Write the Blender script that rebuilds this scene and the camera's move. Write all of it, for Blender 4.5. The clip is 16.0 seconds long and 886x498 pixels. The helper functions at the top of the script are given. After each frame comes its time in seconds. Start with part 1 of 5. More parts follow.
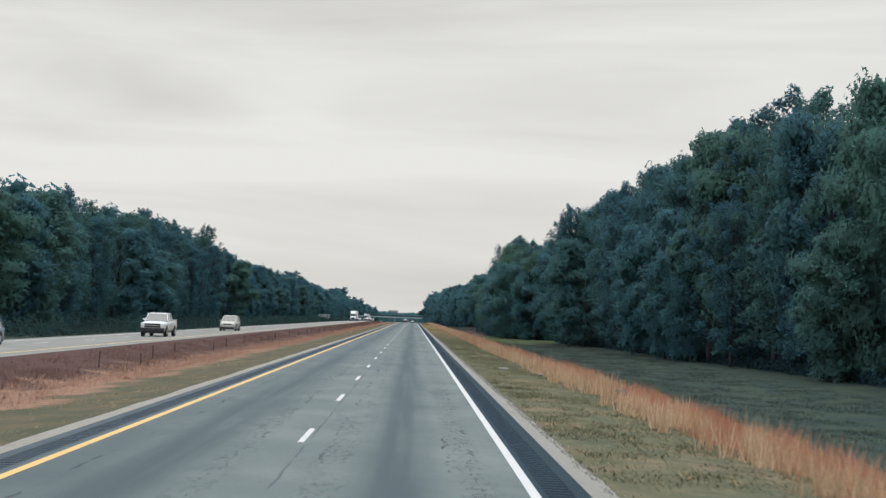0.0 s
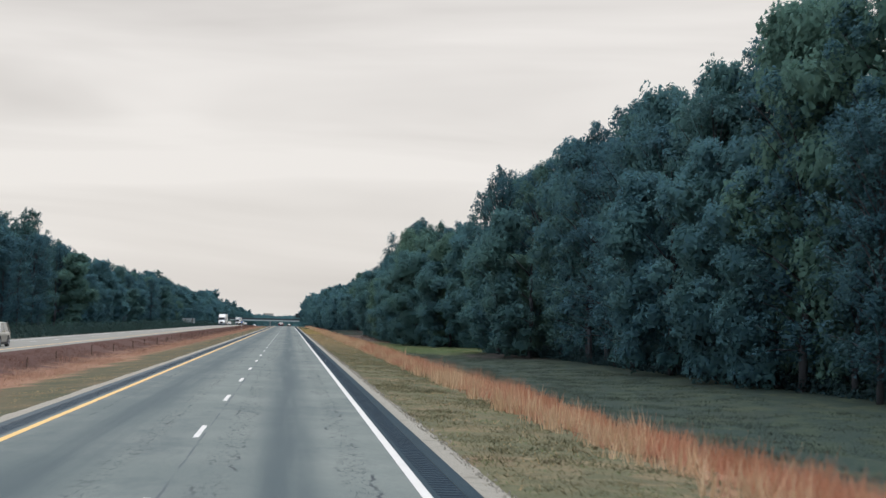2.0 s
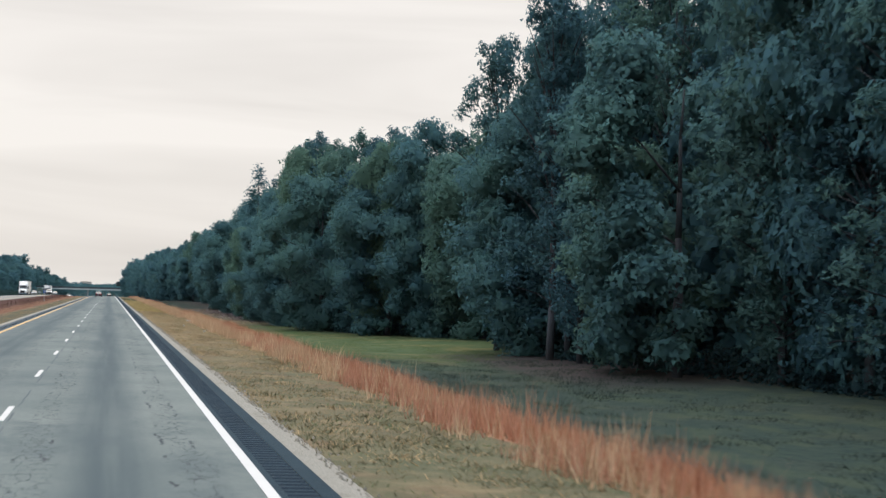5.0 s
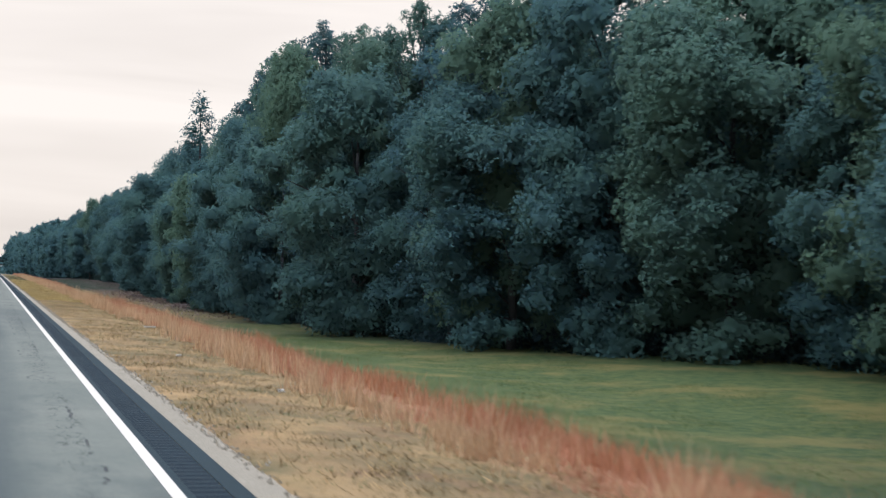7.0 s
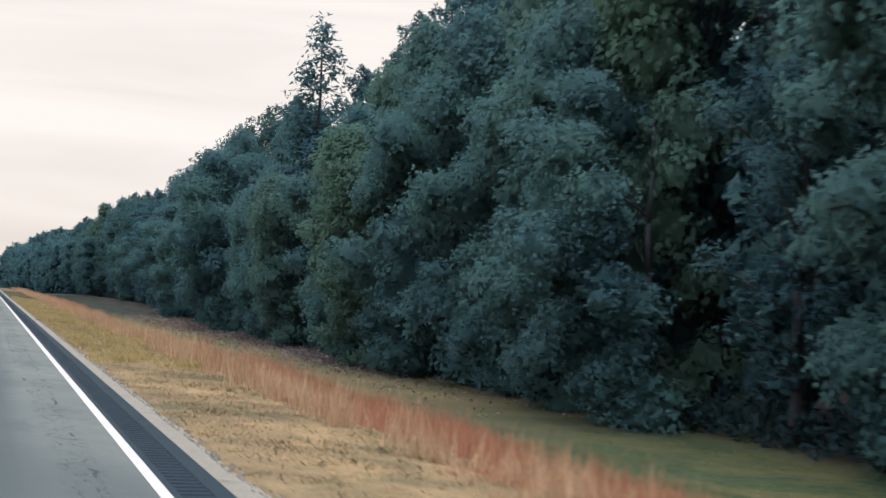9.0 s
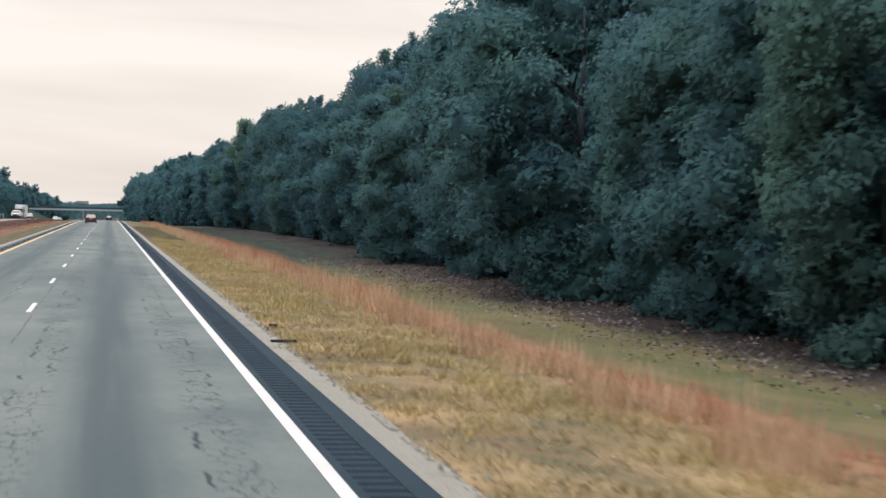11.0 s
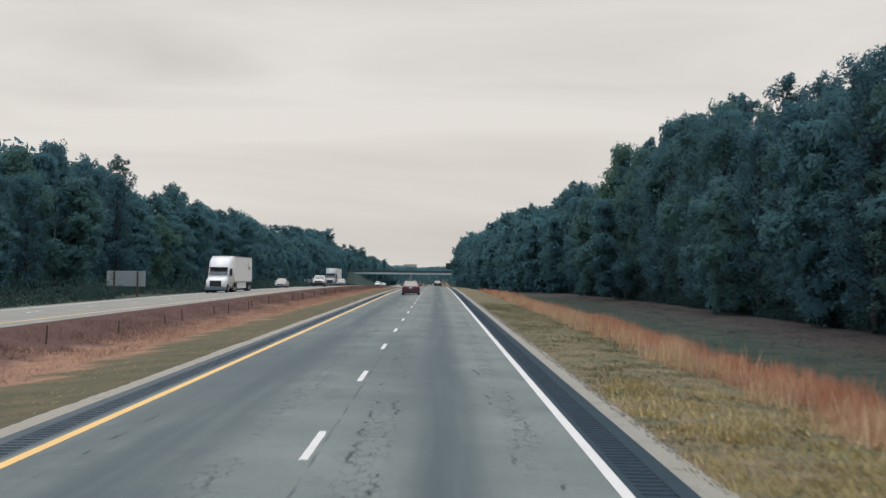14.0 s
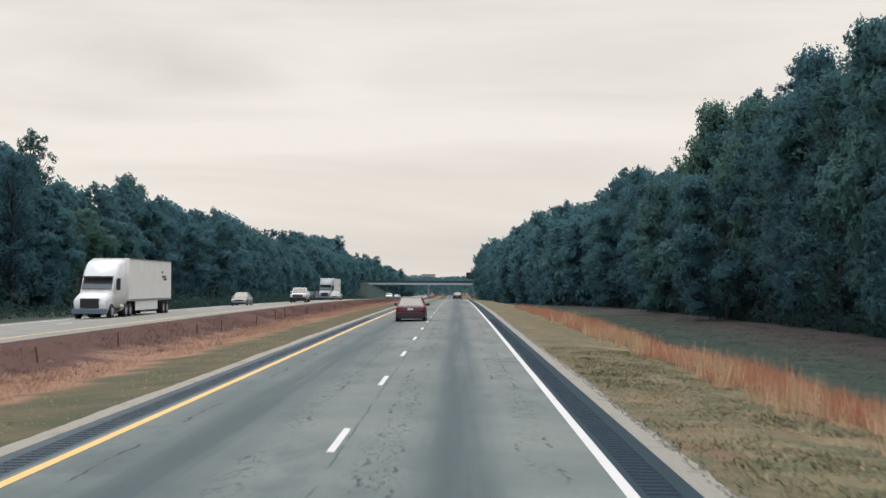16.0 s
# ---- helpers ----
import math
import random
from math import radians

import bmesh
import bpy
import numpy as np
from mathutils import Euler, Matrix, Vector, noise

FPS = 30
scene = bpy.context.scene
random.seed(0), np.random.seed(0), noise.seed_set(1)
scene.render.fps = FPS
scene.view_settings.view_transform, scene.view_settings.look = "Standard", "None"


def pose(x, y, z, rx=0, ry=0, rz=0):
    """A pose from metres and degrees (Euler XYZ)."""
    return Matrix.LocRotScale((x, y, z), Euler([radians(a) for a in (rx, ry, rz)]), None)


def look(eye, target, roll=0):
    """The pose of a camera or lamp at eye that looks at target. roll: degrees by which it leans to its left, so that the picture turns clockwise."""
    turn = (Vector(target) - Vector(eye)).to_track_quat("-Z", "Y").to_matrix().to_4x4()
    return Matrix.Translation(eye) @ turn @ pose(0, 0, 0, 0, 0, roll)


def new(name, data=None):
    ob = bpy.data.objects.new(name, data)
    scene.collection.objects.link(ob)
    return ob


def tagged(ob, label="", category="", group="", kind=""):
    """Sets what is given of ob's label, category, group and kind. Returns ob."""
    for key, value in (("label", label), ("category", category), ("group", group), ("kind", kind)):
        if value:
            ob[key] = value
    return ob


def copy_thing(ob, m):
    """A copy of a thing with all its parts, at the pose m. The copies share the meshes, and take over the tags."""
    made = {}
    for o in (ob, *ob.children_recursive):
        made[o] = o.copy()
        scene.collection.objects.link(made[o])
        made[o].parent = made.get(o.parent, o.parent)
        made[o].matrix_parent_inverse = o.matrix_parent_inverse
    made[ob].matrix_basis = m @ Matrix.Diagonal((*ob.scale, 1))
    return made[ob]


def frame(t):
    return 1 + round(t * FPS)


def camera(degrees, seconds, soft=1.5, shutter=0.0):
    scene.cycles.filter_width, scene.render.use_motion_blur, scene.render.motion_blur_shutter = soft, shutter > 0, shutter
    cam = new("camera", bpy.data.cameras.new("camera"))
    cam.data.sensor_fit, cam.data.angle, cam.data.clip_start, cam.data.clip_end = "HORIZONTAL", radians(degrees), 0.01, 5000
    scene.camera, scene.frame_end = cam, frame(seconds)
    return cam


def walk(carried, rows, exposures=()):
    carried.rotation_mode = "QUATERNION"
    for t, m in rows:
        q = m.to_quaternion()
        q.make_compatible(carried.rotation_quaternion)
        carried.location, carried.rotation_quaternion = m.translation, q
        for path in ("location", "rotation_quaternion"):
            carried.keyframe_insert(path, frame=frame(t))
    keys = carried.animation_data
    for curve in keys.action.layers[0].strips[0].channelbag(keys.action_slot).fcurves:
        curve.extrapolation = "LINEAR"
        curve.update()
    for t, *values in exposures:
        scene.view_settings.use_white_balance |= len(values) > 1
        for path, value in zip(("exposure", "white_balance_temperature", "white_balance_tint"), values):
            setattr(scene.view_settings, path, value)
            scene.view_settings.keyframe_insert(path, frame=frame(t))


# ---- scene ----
cam = camera(35.71, 16.0, 1.4, 0.18)
# seconds, x, y, z, tilt, lean, heading
ROWS = [
    (0.0, 1.92, -1.20, 2.312, 92.876, -2.148, -1.259),
    (0.5, 1.88, 13.31, 2.312, 93.139, -1.445, -2.031),
    (1.0, 1.85, 28.02, 2.312, 93.242, -1.077, -3.606),
    (1.5, 1.79, 42.69, 2.312, 93.356, -1.167, -5.220),
    (2.0, 1.73, 57.42, 2.312, 93.108, -1.366, -6.384),
    (2.5, 1.71, 72.03, 2.312, 92.623, -1.545, -7.536),
    (3.0, 1.68, 86.68, 2.312, 92.486, -1.738, -8.280),
    (3.5, 1.66, 101.18, 2.312, 92.839, -1.546, -9.004),
    (4.0, 1.67, 115.82, 2.312, 93.094, -2.203, -10.077),
    (6.5, 1.82, 188.97, 2.312, 89.850, -0.009, -18.527),
    (7.0, 1.74, 203.60, 2.312, 91.099, -1.368, -18.252),
    (7.5, 1.76, 218.28, 2.312, 91.701, -1.724, -18.474),
    (8.0, 1.68, 232.94, 2.312, 91.881, -1.977, -19.455),
    (10.5, 1.56, 306.47, 2.312, 91.920, -3.122, -15.601),
    (11.0, 1.68, 321.19, 2.312, 88.644, -1.262, -13.674),
    (11.5, 1.78, 335.78, 2.312, 88.321, -0.831, -12.638),
    (12.0, 1.74, 350.40, 2.312, 90.953, -1.502, -11.257),
    (12.5, 1.74, 365.09, 2.312, 92.109, -1.812, -8.769),
    (13.0, 1.67, 379.83, 2.312, 92.141, -2.012, -5.062),
    (13.5, 1.63, 394.28, 2.312, 91.586, -1.001, -2.261),
    (14.0, 1.61, 409.05, 2.312, 90.983, -0.631, -0.265),
    (14.5, 1.59, 423.89, 2.312, 90.905, -0.478, 0.259),
    (15.0, 1.62, 438.43, 2.312, 90.860, -0.630, -0.038),
    (15.5, 1.66, 453.18, 2.312, 91.057, -0.774, 0.058),
    (16.0, 1.71, 468.15, 2.312, 91.395, -0.227, 0.563),
]
# seconds, stops, kelvin, tint
LOOKS = [(0.0, -0.1, 6080, 8), (1.0, -0.05, 6080, 8), (2.0, -0.06, 6220, 11), (2.6, -0.06, 6120, 9), (4.0, -0.02, 6180, 9), (6.3, 0.16, 6340, 14), (8.2, 0.17, 6320, 14), (10.5, 0.15, 6520, 14),
         (12.0, 0.11, 6460, 13), (13.0, -0.02, 6420, 12), (13.5, -0.14, 6380, 12), (14.0, -0.22, 6300, 11), (14.5, -0.15, 6300, 10), (15.0, -0.11, 6320, 10), (16.0, -0.03, 6420, 11)]
walk(cam, [(r[0], pose(*r[1:])) for r in ROWS], LOOKS)

# ---------------------------------------------------------------- world and light
SUN_EL, SUN_AZ = radians(72), radians(345)
world = bpy.data.worlds.new("overcast_sky")
scene.world = world
world.use_nodes = True
wn, wl = world.node_tree.nodes, world.node_tree.links
bg = wn["Background"]
sky = wn.new("ShaderNodeTexSky")
sky.sky_type = 'NISHITA'
sky.sun_disc = False
sky.sun_elevation, sky.sun_rotation = SUN_EL, SUN_AZ
sky.air_density, sky.dust_density = 1.0, 3.0
skym = wn.new("ShaderNodeMixRGB")
skym.blend_type = 'MULTIPLY'
skym.inputs[0].default_value = 1.0
skym.inputs[2].default_value = (0.09, 0.09, 0.09, 1)
wl.new(sky.outputs[0], skym.inputs[1])
wtc = wn.new("ShaderNodeTexCoord")
wmap = wn.new("ShaderNodeMapping")
wmap.inputs['Scale'].default_value = (1.3, 1.3, 9.0)
wl.new(wtc.outputs['Generated'], wmap.inputs[0])
wnoise = wn.new("ShaderNodeTexNoise")
wnoise.inputs['Scale'].default_value = 1.7
wnoise.inputs['Detail'].default_value = 4.0
wnoise.inputs['Roughness'].default_value = 0.5
wnoise.inputs['Distortion'].default_value = 0.5
wl.new(wmap.outputs[0], wnoise.inputs['Vector'])
wramp = wn.new("ShaderNodeValToRGB")
wramp.color_ramp.elements[0].position, wramp.color_ramp.elements[0].color = 0.32, (0.7, 0.65, 0.585, 1)
wramp.color_ramp.elements[1].position, wramp.color_ramp.elements[1].color = 0.6, (0.9, 0.842, 0.762, 1)
wl.new(wnoise.outputs['Fac'], wramp.inputs[0])
wsep = wn.new("ShaderNodeSeparateXYZ")
wl.new(wtc.outputs['Generated'], wsep.inputs[0])
# thin cloud: pale low down, a little cooler and brighter overhead
wrise = wn.new("ShaderNodeValToRGB")
for pos, col in ((0.27, (1.06, 1.06, 1.06, 1)), (0.45, (1.5, 1.74, 2.1, 1)), (0.7, (1.9, 2.35, 3.1, 1)), (1.0, (2.0, 2.55, 3.45, 1))):
    el = wrise.color_ramp.elements[0] if pos == 0.27 else (wrise.color_ramp.elements[1] if pos == 1.0 else wrise.color_ramp.elements.new(pos))
    el.position, el.color = pos, col
wl.new(wsep.outputs['Z'], wrise.inputs[0])
wmul = wn.new("ShaderNodeMixRGB")
wmul.blend_type = 'MULTIPLY'
wmul.inputs[0].default_value = 1.0
wl.new(wramp.outputs[0], wmul.inputs[1])
wl.new(wrise.outputs[0], wmul.inputs[2])
wmix = wn.new("ShaderNodeMixRGB")
wmix.inputs[0].default_value = 0.92
wl.new(skym.outputs[0], wmix.inputs[1])
wl.new(wmul.outputs[0], wmix.inputs[2])
wl.new(wmix.outputs[0], bg.inputs['Color'])
bg.inputs['Strength'].default_value = 1.0

sun = new("sun", bpy.data.lights.new("sun", 'SUN'))
sun.data.energy, sun.data.angle, sun.data.color = 1.3, radians(40), (1.0, 0.82, 0.56)
sun.matrix_world = look((60 * math.sin(SUN_AZ), 60 * math.cos(SUN_AZ), 60 * math.tan(SUN_EL)), (0, 0, 0))


# ---------------------------------------------------------------- material helpers
class Shade:
    """One node material: principled shader with short calls for the usual nodes."""

    def __init__(self, name, rough=0.8, metal=0.0, spec=0.5):
        self.m = bpy.data.materials.new(name)
        self.m.use_nodes = True
        self.n, self.l = self.m.node_tree.nodes, self.m.node_tree.links
        self.b = self.n["Principled BSDF"]
        self.b.inputs['Roughness'].default_value = rough
        self.b.inputs['Metallic'].default_value = metal
        self.b.inputs['Specular IOR Level'].default_value = spec
        self.tc = self.n.new("ShaderNodeTexCoord")

    def put(self, a, b):
        if isinstance(a, (int, float)):
            b.default_value = a
        elif isinstance(a, tuple):
            b.default_value = (*a, 1) if len(a) == 3 else a
        else:
            self.l.new(a, b)

    def coord(self, scale=(1, 1, 1), shift=(0, 0, 0)):
        mp = self.n.new("ShaderNodeMapping")
        mp.inputs['Scale'].default_value = scale
        mp.inputs['Location'].default_value = shift
        self.l.new(self.tc.outputs['Object'], mp.inputs[0])
        return mp.outputs[0]

    def noise(self, scale, detail=3.0, rough=0.55, vec=None, distort=0.0):
        t = self.n.new("ShaderNodeTexNoise")
        t.inputs['Scale'].default_value, t.inputs['Detail'].default_value = scale, detail
        t.inputs['Roughness'].default_value, t.inputs['Distortion'].default_value = rough, distort
        self.l.new(vec if vec is not None else self.tc.outputs['Object'], t.inputs['Vector'])
        return t.outputs['Fac']

    def cells(self, scale, vec=None, feature='DISTANCE_TO_EDGE', out='Distance'):
        t = self.n.new("ShaderNodeTexVoronoi")
        t.feature = feature
        t.inputs['Scale'].default_value = scale
        self.l.new(vec if vec is not None else self.tc.outputs['Object'], t.inputs['Vector'])
        return t.outputs[out]

    def span(self, v, a, b, lo=0.0, hi=1.0):
        t = self.n.new("ShaderNodeMapRange")
        t.interpolation_type = 'SMOOTHSTEP'
        self.put(v, t.inputs['Value'])
        for key, val in (('From Min', a), ('From Max', b), ('To Min', lo), ('To Max', hi)):
            t.inputs[key].default_value = val
        return t.outputs[0]

    def calc(self, op, a, b=0.0):
        t = self.n.new("ShaderNodeMath")
        t.operation = op
        self.put(a, t.inputs[0])
        self.put(b, t.inputs[1])
        return t.outputs[0]

    def mix(self, f, a, b, how='MIX'):
        t = self.n.new("ShaderNodeMixRGB")
        t.blend_type = how
        self.put(f, t.inputs[0])
        self.put(a, t.inputs[1])
        self.put(b, t.inputs[2])
        return t.outputs[0]

    def axis(self, which):
        t = self.n.new("ShaderNodeSeparateXYZ")
        self.l.new(self.tc.outputs['Object'], t.inputs[0])
        return t.outputs[which]

    def lump(self, v, strength=0.3, depth=0.01):
        t = self.n.new("ShaderNodeBump")
        t.inputs['Strength'].default_value, t.inputs['Distance'].default_value = strength, depth
        self.l.new(v, t.inputs['Height'])
        self.l.new(t.outputs[0], self.b.inputs['Normal'])

    def any_object(self):
        return self.n.new("ShaderNodeObjectInfo").outputs['Random']

    def any_island(self):
        return self.n.new("ShaderNodeNewGeometry").outputs['Random Per Island']

    def done(self, colour=None):
        if colour is not None:
            self.put(colour, self.b.inputs['Base Color'])
        return self.m


def asphalt_lanes():
    """Aged light asphalt: oil-dark bands along both lanes, seams, crazed cracks along the wheel tracks."""
    s = Shade("aged_asphalt", 0.7, spec=0.3)
    fine = s.noise(90, 2.0)
    streak = s.noise(1.0, 3.0, 0.5, s.coord((2.2, 0.05, 1)))
    patch = s.noise(0.25, 3.0)
    c = s.mix(s.span(patch, 0.35, 0.7), (0.098, 0.126, 0.113), (0.16, 0.184, 0.16))
    c = s.mix(s.span(fine, 0.3, 0.75, 0.0, 0.5), c, (0.19, 0.196, 0.17))
    c = s.mix(s.span(s.noise(9, 4.0, 0.7), 0.35, 0.7, 0.0, 0.4), c, (0.08, 0.092, 0.094))
    # a paler, warmer tone further along
    c = s.mix(s.span(s.axis('Y'), 470, 570, 0.0, 0.6), c, s.mix(s.span(fine, 0.3, 0.75), (0.15, 0.148, 0.126), (0.205, 0.198, 0.165)))
    x = s.axis('X')
    wob = s.calc('MULTIPLY', s.calc('SUBTRACT', s.noise(0.12, 2.0, 0.5, s.coord((0.01, 1, 1))), 0.5), 0.5)
    xw = s.calc('ADD', x, wob)
    for mid, half, amount in ((1.75, 0.9, 0.9), (-1.95, 1.25, 0.88), (-3.1, 0.6, 0.4)):
        d = s.calc('ABSOLUTE', s.calc('SUBTRACT', xw, mid))
        band = s.calc('MULTIPLY', s.span(d, 0.1, half, amount, 0.0), s.span(streak, 0.25, 0.6, 0.5, 1.0))
        c = s.mix(band, c, (0.034, 0.055, 0.06))
    # long dark smears that come and go
    smear = s.noise(0.06, 2.0, 0.5, s.coord((3.5, 0.35, 1)))
    c = s.mix(s.span(smear, 0.52, 0.68, 0.0, 0.6), c, (0.046, 0.066, 0.07))
    c = s.mix(s.span(s.noise(0.5, 4.0, 0.65, s.coord((1.2, 0.5, 1), (2, 7, 1))), 0.5, 0.68, 0.0, 0.55), c, (0.05, 0.07, 0.073))
    # seam beside the lane line
    seam = s.calc('ABSOLUTE', s.calc('ADD', s.calc('SUBTRACT', x, 0.12), s.calc('MULTIPLY', s.calc('SUBTRACT', s.noise(0.9, 3.0), 0.5), 0.09)))
    c = s.mix(s.calc('MULTIPLY', s.span(seam, 0.008, 0.03, 0.85, 0.0), s.span(s.noise(0.35, 2.0), 0.4, 0.55)), c, (0.045, 0.055, 0.065))
    # crazing along the wheel tracks, broken into short runs
    bend = s.n.new("ShaderNodeTexNoise")
    bend.inputs['Scale'].default_value, bend.inputs['Detail'].default_value = 5.0, 5.0
    bend.inputs['Roughness'].default_value = 0.72
    s.l.new(s.tc.outputs['Object'], bend.inputs['Vector'])
    warp = s.mix(0.2, s.coord((1.15, 0.55, 1)), bend.outputs['Color'], 'ADD')
    crack = s.cells(4.6, warp)
    rough_patch = s.noise(0.33, 2.0, 0.5, s.coord((1.0, 0.3, 1), (4, 9, 0)))
    where = None
    for mid, half in ((0.75, 0.42), (2.9, 0.36), (-0.9, 0.36)):
        d = s.span(s.calc('ABSOLUTE', s.calc('SUBTRACT', xw, mid)), half * 0.3, half, 1.0, 0.0)
        where = d if where is None else s.calc('MAXIMUM', where, d)
    where = s.calc('MULTIPLY', where, s.span(rough_patch, 0.33, 0.46))
    where = s.calc('MULTIPLY', where, s.span(s.noise(3.2, 4.0, 0.7), 0.44, 0.54))
    line = s.calc('MULTIPLY', s.span(crack, 0.022, 0.055, 0.9, 0.0), where)
    # wandering lengthwise cracks in short runs
    for k, (mid, sway) in enumerate(((0.55, 0.5), (0.95, 0.7), (2.6, 0.6), (3.05, 0.5), (-0.8, 0.6), (-2.9, 0.5))):
        way = s.calc('MULTIPLY', s.calc('SUBTRACT', s.noise(0.8, 5.0, 0.72, s.coord((0.5, 1, 1), (3.7 * k, 11 * k, 0))), 0.5), sway)
        d = s.calc('ABSOLUTE', s.calc('SUBTRACT', s.calc('ADD', x, way), mid))
        run = s.calc('MULTIPLY', s.span(s.noise(0.22, 2.0, 0.5, s.coord((0.2, 1, 1), (5.1 * k, 3 * k, 2))), 0.46, 0.54), s.span(s.noise(1.1, 3.0, 0.6, s.coord((0.6, 1, 1), (2.3 * k, 7 * k, 5))), 0.5, 0.57))
        line = s.calc('MAXIMUM', line, s.calc('MULTIPLY', s.span(d, 0.014, 0.034, 1.0, 0.0), run))
    c = s.mix(line, c, (0.016, 0.024, 0.03))
    s.lump(s.calc('SUBTRACT', s.calc('MULTIPLY', fine, 0.35), line), 0.5, 0.012)
    return s.done(c)


def dark_asphalt(name="shoulder_asphalt", tone=(0.017, 0.032, 0.041)):
    s = Shade(name, 0.85, spec=0.15)
    g = s.noise(70, 2.0)
    p = s.noise(0.8, 4.0)
    hi = tuple(v * 1.6 for v in tone)
    c = s.mix(s.calc('MULTIPLY', g, s.span(p, 0.3, 0.7, 0.3, 0.9)), tone, hi)
    s.lump(g, 0.5, 0.01)
    return s.done(c)


def dusty_edge(name, lo, hi):
    s = Shade(name, 0.95, spec=0.15)
    g = s.noise(38, 4.0, 0.7)
    p = s.noise(1.6, 4.0)
    c = s.mix(s.span(g, 0.3, 0.75), lo, hi)
    c = s.mix(s.span(p, 0.55, 0.75, 0.0, 0.55), c, (0.14, 0.125, 0.095))
    s.lump(g, 0.7, 0.02)
    return s.done(c)


def old_concrete(name, lo, hi):
    s = Shade(name, 0.85)
    c = s.mix(s.span(s.noise(0.4, 4.0), 0.3, 0.7), lo, hi)
    c = s.mix(s.span(s.noise(45, 2.0), 0.35, 0.8, 0.0, 0.3), c, tuple(v * 0.6 for v in lo))
    c = s.mix(s.span(s.noise(0.5, 3.0, 0.5, s.coord((3, 0.05, 1))), 0.5, 0.75, 0.0, 0.35), c, tuple(v * 0.65 for v in lo))
    s.lump(s.noise(50, 2.0), 0.3, 0.008)
    return s.done(c)


def worn_paint(name, tone, under):
    s = Shade(name, 0.6)
    chip = s.noise(14, 4.0, 0.7)
    c = s.mix(s.span(chip, 0.66, 0.78, 0.0, 0.75), tone, under)
    c = s.mix(s.span(s.noise(0.9, 3.0), 0.45, 0.75, 0.0, 0.25), c, tuple(v * 0.7 for v in tone))
    s.lump(chip, 0.3, 0.004)
    return s.done(c)


def verge():
    """Roadside ground: mown straw-coloured grass, reddish sedge strip, green strip with shade painted in by the wood,
    leaf litter.
    """
    s = Shade("verge_ground", 0.95, spec=0.2)
    x, y = s.axis('X'), s.axis('Y')
    n1, n2, n3 = s.noise(0.35, 4.0), s.noise(2.2, 5.0, 0.7), s.noise(14, 4.0, 0.75)
    straw = s.mix(s.span(s.noise(0.55, 4.0, 0.6), 0.35, 0.65), (0.135, 0.104, 0.06), (0.235, 0.17, 0.094))
    straw = s.mix(s.span(s.noise(0.33, 4.0, 0.65, s.coord((1.5, 1, 1), (8, 3, 0))), 0.46, 0.6, 0.0, 0.85), straw, (0.088, 0.09, 0.048))
    straw = s.mix(s.span(s.noise(0.8, 4.0, 0.65, s.coord((1, 0.8, 3))), 0.5, 0.64, 0.0, 0.8), straw, (0.19, 0.11, 0.066))
    fresh = s.calc('MULTIPLY', s.calc('MAXIMUM', s.span(y, 150, 225, 1.0, 0.15), s.span(y, 400, 450, 0.15, 0.5)), s.span(s.noise(0.42, 4.0, 0.6, s.coord((1, 1, 1), (5, 1, 4))), 0.34, 0.56, 0.2, 0.85))
    straw = s.mix(fresh, straw, (0.078, 0.09, 0.048))
    gilt = s.calc('MULTIPLY', s.span(y, 185, 240, 0.1, 1.0), s.span(y, 385, 425, 1.0, 0.0))
    straw = s.mix(s.calc('MULTIPLY', gilt, s.span(s.noise(0.6, 4.0, 0.6, s.coord((1, 0.7, 1), (3, 2, 9))), 0.36, 0.62, 0.05, 0.85)), straw, s.mix(s.span(n1, 0.35, 0.65), (0.25, 0.168, 0.085), (0.43, 0.285, 0.142)))
    straw = s.mix(s.span(n2, 0.45, 0.75, 0.0, 0.45), straw, (0.28, 0.21, 0.12))
    straw = s.mix(s.span(n3, 0.45, 0.72, 0.0, 0.5), straw, (0.085, 0.07, 0.038))
    red = s.mix(s.span(n2, 0.3, 0.7), (0.2, 0.1, 0.058), (0.36, 0.185, 0.105))
    green = s.mix(s.span(n2, 0.3, 0.7), (0.036, 0.074, 0.032), (0.095, 0.122, 0.046))
    green = s.mix(s.span(n1, 0.46, 0.64, 0.0, 0.5), green, (0.21, 0.17, 0.065))
    # drab: the wood's shade over this grass, put into a darker green
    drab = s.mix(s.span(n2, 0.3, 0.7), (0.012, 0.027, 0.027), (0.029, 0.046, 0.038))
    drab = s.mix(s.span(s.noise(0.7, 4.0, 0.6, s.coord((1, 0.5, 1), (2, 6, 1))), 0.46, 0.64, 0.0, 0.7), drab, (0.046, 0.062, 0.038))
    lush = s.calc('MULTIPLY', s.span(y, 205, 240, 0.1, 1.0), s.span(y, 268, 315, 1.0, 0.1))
    drab = s.mix(s.calc('MULTIPLY', s.span(y, 285, 320), s.span(y, 385, 430, 1.0, 0.0)), drab, s.mix(s.span(n1, 0.3, 0.7), (0.11, 0.098, 0.05), (0.19, 0.15, 0.075)))
    weedy = s.calc('MULTIPLY', s.calc('MULTIPLY', s.span(y, 318, 335), s.span(y, 395, 430, 1.0, 0.0)), s.span(s.noise(0.4, 4.0, 0.6, s.coord((1, 0.6, 1), (9, 1, 3))), 0.46, 0.62, 0.0, 0.65))
    drab = s.mix(weedy, drab, (0.105, 0.118, 0.046))
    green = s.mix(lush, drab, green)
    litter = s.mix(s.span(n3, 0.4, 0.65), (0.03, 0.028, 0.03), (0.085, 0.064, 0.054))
    wob = s.calc('MULTIPLY', s.calc('SUBTRACT', n1, 0.5), 5.0)
    xw = s.calc('ADD', x, wob)
